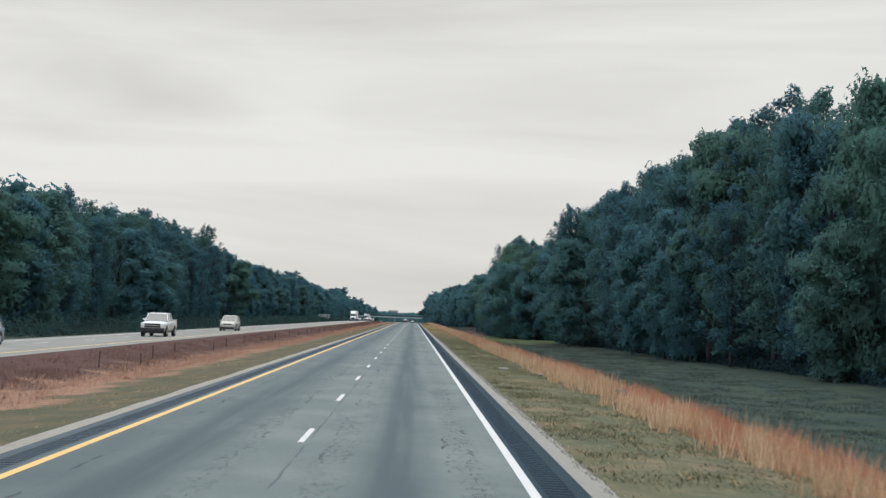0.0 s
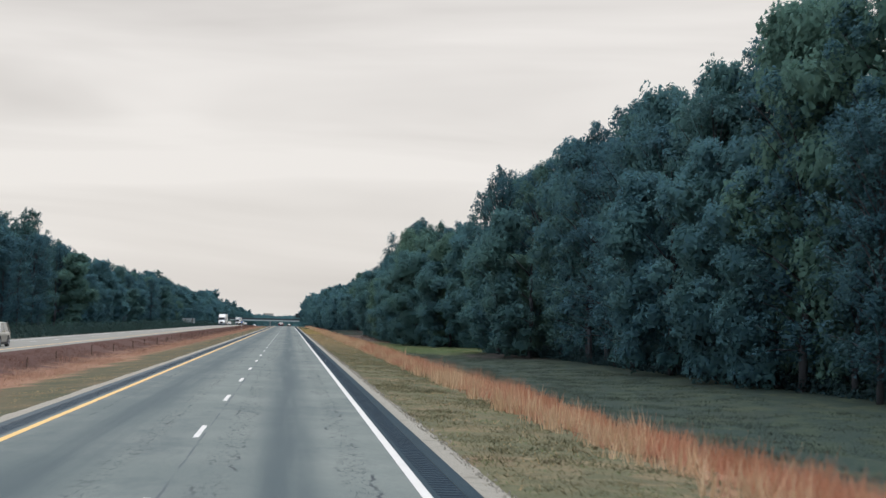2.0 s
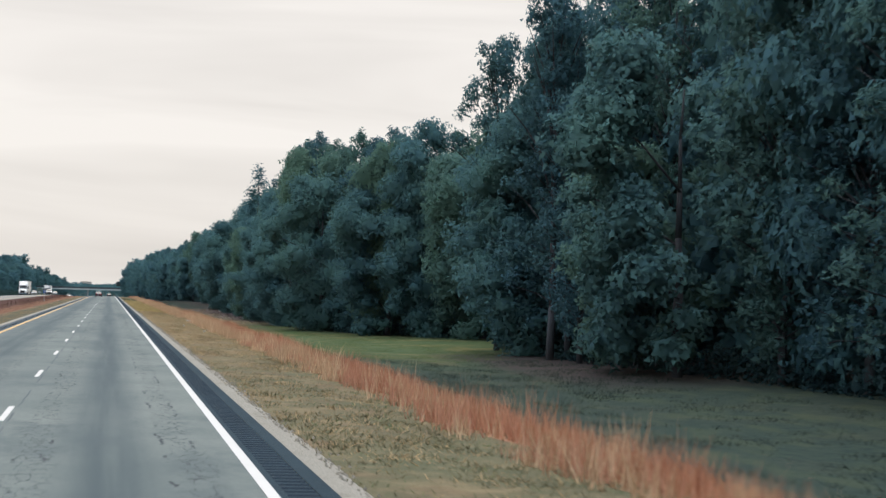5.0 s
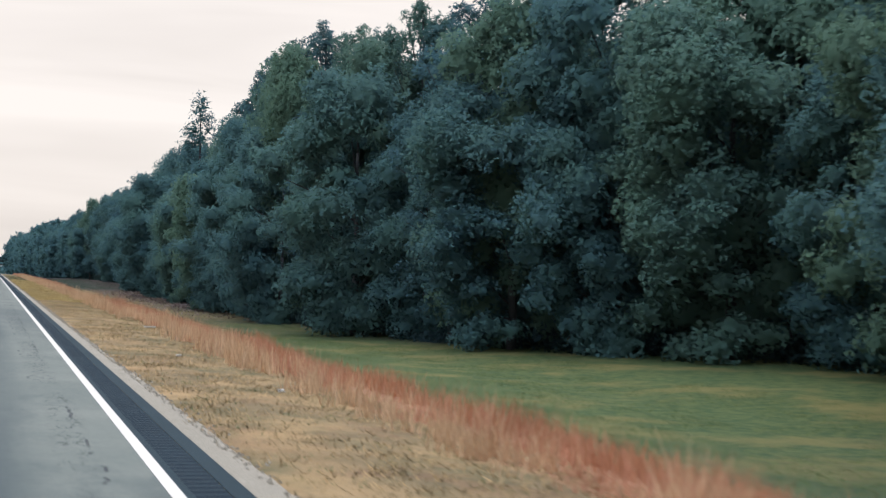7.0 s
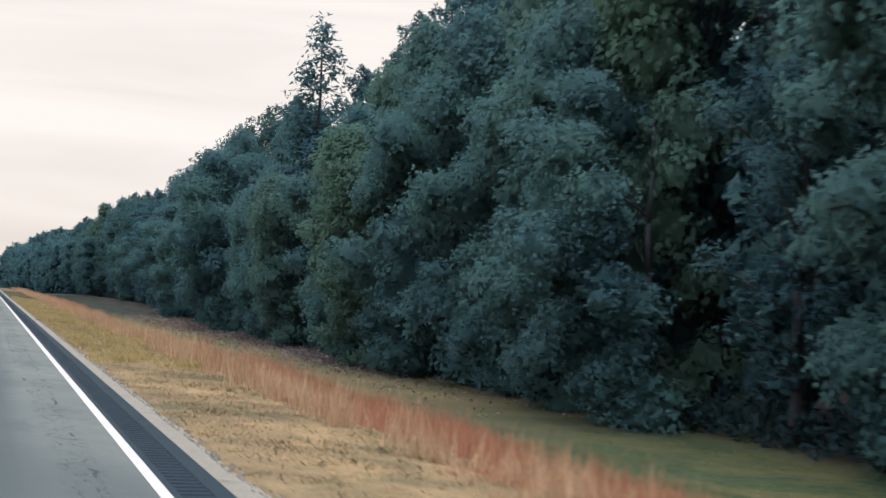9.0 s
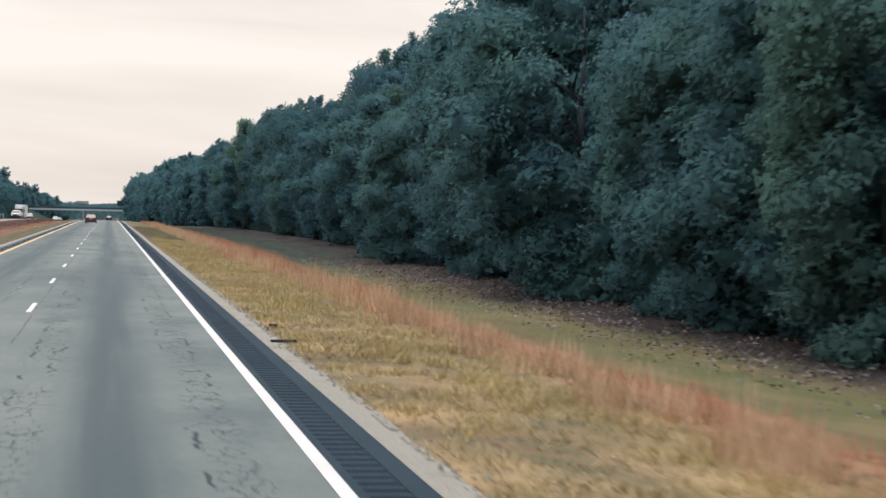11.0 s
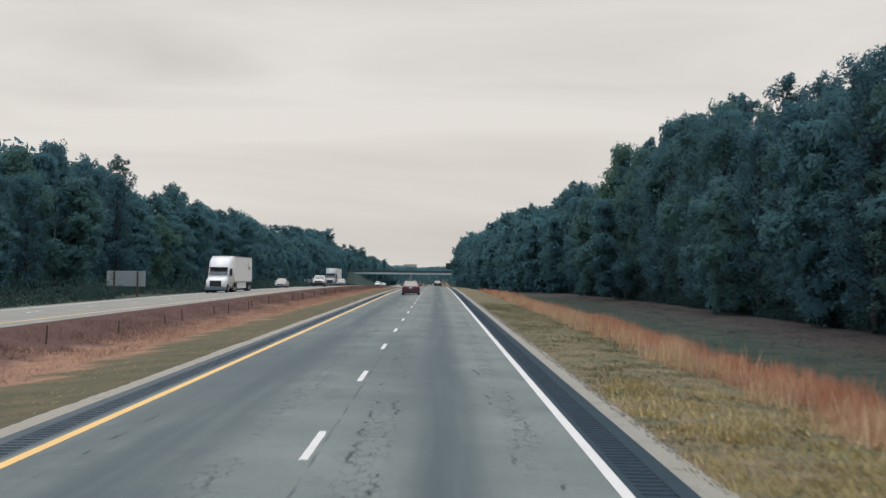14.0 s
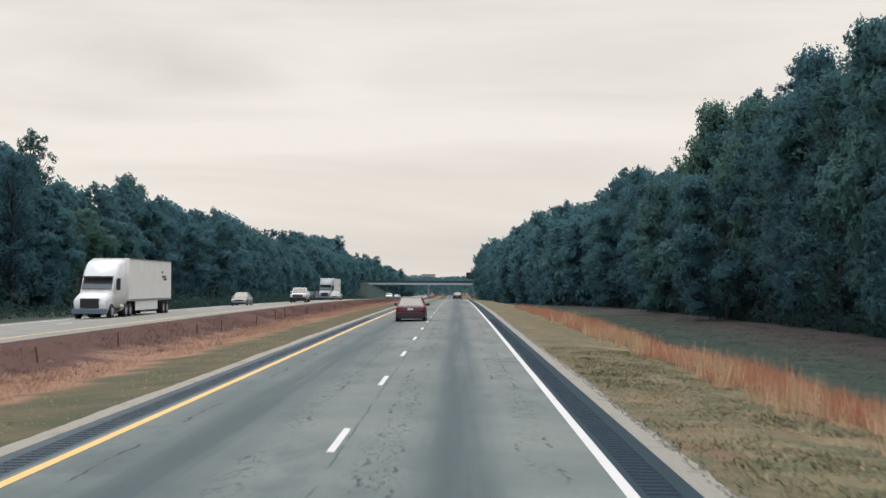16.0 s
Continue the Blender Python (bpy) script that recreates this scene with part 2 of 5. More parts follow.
    c = s.mix(s.span(xw, 8.6, 9.8), straw, red)
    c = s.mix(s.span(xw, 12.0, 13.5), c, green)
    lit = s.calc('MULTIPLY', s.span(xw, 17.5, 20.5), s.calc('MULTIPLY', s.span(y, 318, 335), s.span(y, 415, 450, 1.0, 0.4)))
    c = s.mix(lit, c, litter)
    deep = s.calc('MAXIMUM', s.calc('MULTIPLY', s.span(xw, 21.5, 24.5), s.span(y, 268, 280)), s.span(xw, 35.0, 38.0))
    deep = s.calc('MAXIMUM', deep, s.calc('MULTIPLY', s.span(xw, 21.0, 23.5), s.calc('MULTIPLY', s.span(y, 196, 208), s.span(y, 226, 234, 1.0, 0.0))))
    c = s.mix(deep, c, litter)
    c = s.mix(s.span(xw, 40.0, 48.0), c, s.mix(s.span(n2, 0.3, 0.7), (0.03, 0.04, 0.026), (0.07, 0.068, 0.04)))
    # median side
    olive = s.mix(s.span(s.noise(0.5, 4.0, 0.6), 0.3, 0.7), (0.066, 0.07, 0.038), (0.125, 0.096, 0.054))
    olive = s.mix(s.span(n3, 0.45, 0.72, 0.0, 0.3), olive, (0.06, 0.05, 0.03))
    c = s.mix(s.span(x, 0.0, 1.0, 1.0, 0.0), c, olive)
    c = s.mix(s.span(xw, -8.6, -7.4, 1.0, 0.0), c, s.mix(s.span(n2, 0.3, 0.7), (0.21, 0.11, 0.068), (0.33, 0.185, 0.115)))
    c = s.mix(s.span(xw, -12.4, -10.6, 1.0, 0.0), c, s.mix(s.span(n2, 0.3, 0.7), (0.07, 0.035, 0.028), (0.11, 0.056, 0.042)))
    # the same shade-darkened grass tone past the far road
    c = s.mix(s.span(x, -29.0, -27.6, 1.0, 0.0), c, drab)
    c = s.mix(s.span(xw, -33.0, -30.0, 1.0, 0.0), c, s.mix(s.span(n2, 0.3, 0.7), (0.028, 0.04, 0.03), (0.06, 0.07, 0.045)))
    s.lump(n3, 0.4, 0.02)
    return s.done(c)


def leaf(name, lo, hi, alt, thin=0.5):
    """Foliage: tone by leaf, by clump and by tree, with light through thin leaves."""
    s = Shade(name, 0.75, spec=0.08)
    r, o = s.any_island(), s.any_object()
    c = s.mix(s.span(r, -1.2, 2.2), lo, hi)
    c = s.mix(s.span(s.noise(0.22, 2.0), 0.4, 0.68, 0.0, 0.6), c, hi)
    c = s.mix(s.span(o, 0.45, 1.0, 0.0, 0.6), c, alt)
    s.put(c, s.b.inputs['Base Color'])
    out = s.n["Material Output"]
    tr = s.n.new("ShaderNodeBsdfTranslucent")
    s.l.new(c, tr.inputs['Color'])
    mx = s.n.new("ShaderNodeMixShader")
    mx.inputs[0].default_value = thin
    s.l.new(s.b.outputs[0], mx.inputs[1])
    s.l.new(tr.outputs[0], mx.inputs[2])
    s.l.new(mx.outputs[0], out.inputs['Surface'])
    return s.m


def grass(name, lo, hi, rough=0.8):
    s = Shade(name, rough, spec=0.2)
    c = s.mix(s.any_island(), lo, hi)
    c = s.mix(s.span(s.noise(0.4, 3.0), 0.4, 0.7, 0.0, 0.5), c, tuple(0.8 * v for v in lo))
    return s.done(c)


def bark():
    s = Shade("bark", 0.9)
    n = s.noise(6, 4.0, 0.7, s.coord((1, 1, 0.2)))
    s.lump(n, 0.8, 0.04)
    return s.done(s.mix(n, (0.024, 0.03, 0.04), (0.062, 0.066, 0.072)))


def paint(name, tone, rough=0.3, dirt=0.25, metal=0.0):
    s = Shade(name, rough, metal)
    s.b.inputs['Coat Weight'].default_value = 0.35
    d = s.span(s.noise(1.7, 4.0), 0.45, 0.75, 0.0, dirt)
    low = s.span(s.axis('Z'), 0.2, 0.8, 0.35, 0.0)
    return s.done(s.mix(s.calc('MAXIMUM', d, low), tone, tuple(0.45 * v + 0.04 for v in tone)))


def plain(name, tone, rough=0.6, metal=0.0, grain=8.0, vary=0.25):
    s = Shade(name, rough, metal)
    c = s.mix(s.span(s.noise(grain, 3.0), 0.35, 0.7), tuple(v * (1 - vary) for v in tone), tone)
    return s.done(c)


def pane(name="car_glass"):
    s = Shade(name, 0.05, spec=0.5)
    s.b.inputs['IOR'].default_value = 1.65
    return s.done(s.mix(s.noise(2.0, 2.0), (0.06, 0.064, 0.064), (0.1, 0.104, 0.1)))


M_LANES = asphalt_lanes()
M_SHOULDER = dark_asphalt()
M_EDGE = dusty_edge("dusty_shoulder_edge", (0.23, 0.212, 0.175), (0.385, 0.35, 0.29))
M_SAND_EDGE = dusty_edge("sandy_shoulder_edge", (0.24, 0.215, 0.175), (0.42, 0.375, 0.305))
M_GREY_SHOULDER = dark_asphalt("grey_shoulder", (0.07, 0.084, 0.09))
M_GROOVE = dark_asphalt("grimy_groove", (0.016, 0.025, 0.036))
M_FAR_ROAD = old_concrete("pale_carriageway", (0.2, 0.19, 0.16), (0.27, 0.25, 0.21))
M_WHITE = worn_paint("white_road_paint", (0.6, 0.57, 0.525), (0.2, 0.21, 0.21))
M_YELLOW = worn_paint("yellow_road_paint", (0.74, 0.44, 0.13), (0.2, 0.2, 0.19))
M_VERGE = verge()
M_LEAF = leaf("broad_leaves", (0.08, 0.18, 0.246), (0.112, 0.224, 0.19), (0.15, 0.248, 0.15))
M_PINE = leaf("pine_needles", (0.06, 0.14, 0.208), (0.082, 0.174, 0.17), (0.102, 0.188, 0.136))
M_DARKLEAF = leaf("dark_leaves", (0.07, 0.163, 0.235), (0.098, 0.204, 0.188), (0.13, 0.226, 0.145))
# far below the other leaf tones: paints in the shade at the wood's foot
M_SHADE_SHRUB = leaf("shrub_leaves", (0.018, 0.045, 0.075), (0.035, 0.07, 0.07), (0.045, 0.08, 0.06))
M_BARK = bark()
M_SEDGE = grass("sedge_blades", (0.42, 0.19, 0.118), (0.68, 0.37, 0.235))
M_RUSSET = grass("russet_blades", (0.38, 0.17, 0.095), (0.62, 0.33, 0.19))
M_MAROON = grass("maroon_blades", (0.085, 0.043, 0.034), (0.145, 0.074, 0.055))
M_DITCH = grass("ditch_blades", (0.25, 0.13, 0.082), (0.4, 0.225, 0.15))
M_STRAW = grass("mown_blades", (0.14, 0.11, 0.055), (0.44, 0.3, 0.152))
M_OLIVE = grass("olive_blades", (0.06, 0.066, 0.032), (0.185, 0.155, 0.08))
M_GREEN = grass("green_blades", (0.05, 0.095, 0.036), (0.14, 0.17, 0.062))
M_DULL = grass("dull_tufts", (0.15, 0.122, 0.058), (0.32, 0.245, 0.118))
# blade colour lowered to carry the shade beside the wood
M_SHADE_GRASS = grass("dim_blades", (0.018, 0.034, 0.03), (0.05, 0.066, 0.042))
M_GOLD = grass("golden_blades", (0.34, 0.26, 0.11), (0.66, 0.52, 0.25))
M_PALE = grass("pale_stalks", (0.48, 0.31, 0.18), (0.8, 0.57, 0.36))
M_DRY_LEAF = grass("dry_leaves", (0.1, 0.07, 0.075), (0.42, 0.34, 0.33))
M_CONCRETE = old_concrete("bridge_concrete", (0.27, 0.32, 0.34), (0.36, 0.4, 0.41))
M_STEEL = plain("galvanised_steel", (0.42, 0.44, 0.45), 0.45, 0.8)
M_DECK = old_concrete("stained_concrete", (0.045, 0.062, 0.072), (0.08, 0.1, 0.11))
M_GIRDER = plain("painted_girder", (0.5, 0.57, 0.56), 0.5)
M_DARKSTEEL = plain("dark_sign_face", (0.02, 0.045, 0.05), 0.6)
M_BLUE = plain("blue_sign_face", (0.02, 0.12, 0.38), 0.4)
M_SIGNBACK = plain("aluminium_sign_back", (0.4, 0.45, 0.46), 0.5, 0.1)
M_WOOD = plain("weathered_wood", (0.10, 0.065, 0.045), 0.9)
M_RUBBER = plain("black_rubber", (0.022, 0.022, 0.024), 0.8)
M_RIM = plain("alloy_rim", (0.5, 0.5, 0.52), 0.35, 0.9)
M_BLACK = plain("black_plastic", (0.02, 0.021, 0.024), 0.5)
M_CHROME = plain("chrome", (0.7, 0.7, 0.7), 0.15, 1.0)
M_GLASS = pane()
M_LAMP = plain("headlamp_lens", (0.85, 0.86, 0.86), 0.12)
M_TAIL = plain("tail_lamp_lens", (0.42, 0.015, 0.02), 0.15)
M_PLATE = plain("number_plate", (0.75, 0.76, 0.74), 0.5)
M_RED = paint("dark_red_paint", (0.062, 0.004, 0.018), 0.32, 0.03)
M_WHITECAR = paint("white_paint", (0.72, 0.7, 0.66))
M_SILVER = paint("silver_paint", (0.24, 0.25, 0.25), 0.45, 0.2, 0.1)
M_GREYBLUE = paint("grey_blue_paint", (0.12, 0.17, 0.22))
M_TAN = paint("champagne_paint", (0.42, 0.40, 0.34), 0.3, 0.2, 0.3)
M_BLACKCAR = paint("black_paint", (0.012, 0.015, 0.018), 0.4)
M_TRAILER = plain("trailer_panel", (0.86, 0.83, 0.76), 0.45, 0.0, 0.8, 0.05)
M_INK = plain("dark_lettering", (0.06, 0.06, 0.07), 0.6)
M_LITTER = plain("pale_litter", (0.7, 0.68, 0.64), 0.7)
M_BANK = dusty_edge("bank_grass", (0.036, 0.058, 0.052), (0.068, 0.09, 0.072))
M_BUILDING = old_concrete("pale_render", (0.42, 0.38, 0.33), (0.5, 0.46, 0.4))


# ---------------------------------------------------------------- mesh helpers
def dip(y):
    """The road's level: flat, then over a gentle crest, a steady fall and an easier grade by the bridge."""
    y = np.asarray(y, float)
    return -2.3e-5 * np.clip(y - 530, 0, 260) ** 2 - 0.0118 * np.clip(y - 790, 0, 340) - 0.004 * np.clip(y - 1130, 0, 470)


def grade(y):
    """The road's pitch in radians."""
    return math.atan((float(dip(y + 2)) - float(dip(y - 2))) / 4)


GX = [-3000, -400, -120, -60, -44, -36, -29, -27.3, -15.3, -14.9, -13.2, -11.0, -8.6, -6.2, -4.95, -4.5, 4.6, 5.0, 6.6, 8.6, 10.2, 12.2, 14.5, 17.5, 21, 26, 36, 60, 120, 400, 3000]
GZ = [2.0, 0.6, -0.6, -0.9, -1.0, -0.95, -0.72, -0.46, -0.02, 0.012, -0.42, -0.66, -0.42, -0.24, -0.125, -0.2, -0.2, -0.125, -0.16, -0.30, -0.62, -0.98, -1.22, -1.40, -1.45, -1.25, -1.0, -0.9, -0.4, 0.6, 2.0]


def level(x, y):
    """The ground's height at a place."""
    return np.interp(x, GX, GZ) + dip(y)


def mesh_of(name, verts, faces, material=None, smooth=False):
    me = bpy.data.meshes.new(name)
    me.from_pydata([tuple(v) for v in verts], [], [tuple(f) for f in faces])
    if smooth:
        me.polygons.foreach_set("use_smooth", [True] * len(me.polygons))
    if material is not None:
        me.materials.append(material)
    me.update()
    return me


def soup(name, tris, material, soft=None, core=None):
    """A mesh of loose triangles from an array (n, 3, 3); soft: a shading normal for each, so that a leafy mass shades as one billow; core: welded (verts, faces, normals) within."""
    co = np.asarray(tris, dtype=np.float32).reshape(-1, 3)
    idx = np.arange(len(co), dtype=np.int32)
    nor = None if soft is None else np.repeat(soft, 3, axis=0)
    if core is not None:
        idx = np.concatenate([idx, (core[1] + len(co)).ravel().astype(np.int32)])
        nor = np.concatenate([nor, core[2][core[1].ravel()]])
        co = np.concatenate([co, core[0].astype(np.float32)])
    me = bpy.data.meshes.new(name)
    me.vertices.add(len(co))
    me.vertices.foreach_set("co", np.ascontiguousarray(co).ravel())
    me.loops.add(len(idx))
    me.loops.foreach_set("vertex_index", idx)
    me.polygons.add(len(idx) // 3)
    me.polygons.foreach_set("loop_start", np.arange(0, len(idx), 3, dtype=np.int32))
    me.materials.append(material)
    me.update(calc_edges=True)
    if nor is not None:
        me.polygons.foreach_set("use_smooth", np.ones(len(idx) // 3, dtype=bool))
        me.normals_split_custom_set(nor.tolist())
    return me


def from_bm(name, bm, material, smooth=False):
    me = bpy.data.meshes.new(name)
    if smooth:
        for f in bm.faces:
            f.smooth = True
    bm.to_mesh(me)
    bm.free()
    me.materials.append(material)
    return me


def part(name, data, material, parent, label=""):
    """Links a bmesh or a mesh as one object under a thing or a part."""
    if isinstance(data, bmesh.types.BMesh):
        data = from_bm(name, data, material)
    ob = new(name, data)
    ob.parent = parent
    if label:
        ob["label"] = label
    return ob


def box(x0, x1, y0, y1, z0, z1, bevel=0.0, bm=None):
    bm = bm or bmesh.new()
    got = bmesh.ops.create_cube(bm, size=1.0, matrix=Matrix.Translation(((x0 + x1) / 2, (y0 + y1) / 2, (z0 + z1) / 2)) @ Matrix.Diagonal((x1 - x0, y1 - y0, z1 - z0, 1)))
    if bevel:
        edges = list({e for v in got['verts'] for e in v.link_edges})
        bmesh.ops.bevel(bm, geom=edges, offset=bevel, segments=2, affect='EDGES', profile=0.7)
    return bm


def tube(r0, r1, p, q, sides=10, bm=None):
    """A tapered bar from p to q."""
    bm = bm or bmesh.new()
    p, q = Vector(p), Vector(q)
    turn = (q - p).to_track_quat('Z', 'Y').to_matrix().to_4x4()
    bmesh.ops.create_cone(bm, cap_ends=True, segments=sides, radius1=r0, radius2=r1, depth=(q - p).length,
                          matrix=Matrix.Translation((p + q) / 2) @ turn)
    return bm


def strip(name, xs, zs, ys, material, parent=None, jag=0.0, seed=1):
    """A long ribbon: cross-section xs, zs swept along ys and following the road's level; jag roughens its last edge."""
    rng = np.random.default_rng(seed)
    ys = np.asarray(ys, float)
    d = dip(ys)
    n = len(xs)
    V = np.zeros((len(ys), n, 3))
    V[:, :, 0] = np.asarray(xs)[None]
    V[:, :, 1] = ys[:, None]
    V[:, :, 2] = np.asarray(zs)[None] + d[:, None]
    if jag:
        w = np.convolve(rng.normal(0, 1.6, len(ys) + 40), np.ones(21) / 21, 'same')[20:-20] * 2.2 + 0.45 * rng.normal(0, 1, len(ys))
        V[:, -1, 0] += jag * w * np.sign(xs[-1])
    F = []
    for i in range(len(ys) - 1):
        for j in range(n - 1):
            a = i * n + j
            F.append((a, a + 1, a + n + 1, a + n) if xs[-1] > xs[0] else (a, a + n, a + n + 1, a + 1))
    me = mesh_of(name, V.reshape(-1, 3), F, material)
    ob = new(name, me)
    if parent:
        ob.parent = parent
    return ob


# ---------------------------------------------------------------- ground and roads
gy = np.concatenate([np.arange(-400, 0, 100), np.arange(0, 840, 5.0), np.arange(840, 1700, 20.0), [1800, 2200, 3000, 4900]])
gxs = sorted(set(GX) | set(np.arange(5, 27, 0.55).round(2)) | set(np.arange(-14.5, -5, 0.6).round(2)))
V, F = [], []
for yy in gy:
    for xx in gxs:
        z = float(level(xx, yy))
        if (5.2 < xx < 30 or -14.2 < xx < -5.2) and -10 < yy < 700:
            z += 0.03 * noise.noise((xx * 0.4, yy * 0.15, 0))
        V.append((xx, yy, z))
nx = len(gxs)
for i in range(len(gy) - 1):
    for j in range(nx - 1):
        a = i * nx + j
        F.append((a, a + 1, a + nx + 1, a + nx))
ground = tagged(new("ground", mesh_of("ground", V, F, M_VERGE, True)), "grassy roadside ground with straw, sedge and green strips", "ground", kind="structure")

ROAD_Y = np.concatenate([np.arange(-120, 840, 4.0), np.arange(840, 1700, 20.0)])
road = tagged(strip("road", [-3.78, 0.0, 3.78], [-0.0756, 0.0, -0.0756], ROAD_Y, M_LANES), "grey aged two-lane asphalt carriageway with dark oil bands", "road", kind="structure")
RUMBLE = np.arange(-12, 560, 0.305)


def rumble(name, x_in, x_out, parent):
    """Milled grooves across a shoulder: flat rib, slope down, floor, slope up."""
    sg = 1 if x_in > 0 else -1
    V, F = [], []
    for k, y0 in enumerate(RUMBLE):
        for dy, dz in ((0.0, 0.0), (0.115, 0.0), (0.145, -0.022), (0.25, -0.022), (0.28, 0.0)):
            for xx in (x_in, x_out):
                V.append((xx, y0 + dy, -0.02 * abs(xx) + dz + float(dip(y0 + dy))))
    rows_n = len(V) // 2
    for i in range(rows_n - 1):
        a = 2 * i
        F.append((a, a + 1, a + 3, a + 2) if sg > 0 else (a, a + 2, a + 3, a + 1))
    me = mesh_of(name, V, F, M_SHOULDER if sg > 0 else M_GREY_SHOULDER)
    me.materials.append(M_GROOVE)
    # slopes and floor get a darker asphalt than the ribs
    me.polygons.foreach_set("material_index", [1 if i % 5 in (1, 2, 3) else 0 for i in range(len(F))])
    ob = new(name, me)
    ob.parent = parent
    return tagged(ob, "milled rumble grooves in dark asphalt", kind="stuff")


for sg, nm, shade in ((1, "shoulder_1", M_SHOULDER), (-1, "shoulder_2", M_GREY_SHOULDER)):
    sh = tagged(strip(nm, [sg * 3.78, sg * 3.87], [-0.0756, -0.0774], ROAD_Y, shade), "dark asphalt shoulder with milled rumble strip", "shoulder", kind="structure")
    strip("shoulder_outer", [sg * 4.27, sg * 4.5], [-0.0854, -0.09], ROAD_Y, shade, sh)
    rumble("rumble_strip", sg * 3.87, sg * 4.27, sh)
    for y0, y1 in ((-120, -12), (559.9, 1680)):
        strip("shoulder_plain", [sg * 3.87, sg * 4.27], [-0.0774, -0.0854], np.arange(y0, y1 + 1, 12.0), shade, sh)
    ed = strip("pavement_edge_1" if sg > 0 else "pavement_edge_2", [sg * 4.5, sg * 4.72, sg * 4.93], [-0.088, -0.098, -0.118], np.arange(-120, 700, 0.22), M_EDGE if sg > 0 else M_SAND_EDGE, None, 0.03, 3 + sg)
    tagged(ed, "dusty pale crumbled edge beside the shoulder", "road edge", kind="structure")

# thin white line across the right shoulder, and chips crumbled from the edge
for xa, xb, w, m in ((3.79, 4.5, 0.022, M_WHITE), (4.5, 4.9, 0.07, M_SAND_EDGE)):
    za, zb = (-0.02 * xa + 0.005, -0.02 * xb + 0.005) if xb < 4.6 else (-0.082, -0.108)
    ob = strip("cross_line", [xa, xb], [za, zb], [140.5 - w, 140.5 + w], m, bpy.data.objects["shoulder_1"])
    ob["label"] = "thin pale line across the shoulder"


def chips(n):
    rng = np.random.default_rng(61)
    xx = 4.9 + np.abs(rng.normal(0, 0.13, n)) - 0.12
    c = np.stack([xx, rng.uniform(-5, 560, n), np.interp(xx, [4.5, 4.72, 4.93, 6.0], [-0.088, -0.098, -0.118, -0.14])], 1)
    size = rng.uniform(0.012, 0.045, n)[:, None]
    a = rng.random(n) * 6.283
    ring = [c + size * np.stack([np.cos(a + k * 2.09), np.sin(a + k * 2.09), np.full(n, -0.2)], 1) * rng.uniform(0.7, 1.4, (n, 1)) for k in range(3)]
    top = c + size * np.stack([rng.normal(0, 0.2, n), rng.normal(0, 0.2, n), np.full(n, 0.9)], 1)
    return np.concatenate([np.stack([ring[k], ring[(k + 1) % 3], top], 1) for k in range(3)])


tagged(new("gravel", soup("gravel", chips(9000), M_EDGE)), "loose gravel chips along the crumbled road edge", "gravel", kind="stuff")

# painted lines
for xx, w, m, lab in ((3.69, 0.075, M_WHITE, "worn white edge line"), (-3.6, 0.085, M_YELLOW, "worn yellow edge line")):
    z = -0.02 * abs(xx) + 0.004
    ob = strip("edge_line", [xx - w, xx + w], [-0.02 * abs(xx - w) + 0.005, -0.02 * abs(xx + w) + 0.005], ROAD_Y, m, road)
    ob["label"] = lab


def dash_mesh():
    rngd = np.random.default_rng(9)
    V, F = [], []
    for i in range(9):
        yy = -1.52 + 3.04 * i / 8
        for xx in (-0.055, 0.0, 0.055):
            V.append((xx + rngd.normal(0, 0.004), yy + (rngd.normal(0, 0.015) if i in (0, 8) else 0), 0.005 - 0.02 * abs(xx)))
    for i in range(8):
        for j in range(2):
            a = i * 3 + j
            F.append((a, a + 1, a + 4, a + 3))
    return mesh_of("lane_dash", V, F, M_WHITE)


DASH = dash_mesh()
for k in range(-6, 88):
    yy = 25.1 + 12.192 * k
    ob = new("lane_dash", DASH)
    ob.parent = road
    ob.location = (0, yy, float(dip(yy)))
    ob.rotation_euler = (grade(yy), 0, 0)

# the other carriageway, beyond the median
far_road = tagged(strip("road_2", [-15.0, -16.0, -20.0, -24.0, -27.3], [0.02, 0.02, -0.05, -0.22, -0.42], ROAD_Y, M_FAR_ROAD), "pale grey opposite carriageway with worn lines", "road", kind="structure")
for xx, m in ((-16.3, M_YELLOW), (-24.0, M_WHITE)):
    z = float(np.interp(-xx, [15, 16, 20, 24, 27.3], [0.02, 0.02, -0.05, -0.22, -0.42])) + 0.008
    strip("edge_line", [xx + 0.08, xx - 0.08], [z, z], ROAD_Y, m, far_road)
for k in range(0, 80):
    yy = 20 + 12.192 * k
    ob = new("lane_dash", DASH)
    ob.parent = far_road
    ob.location = (-20.0, yy, float(dip(yy)) - 0.042)
    ob.rotation_euler = (grade(yy), 0, 0)


# ---------------------------------------------------------------- trees
def unit(a):
    return a / np.maximum(np.linalg.norm(a, axis=-1, keepdims=True), 1e-6)


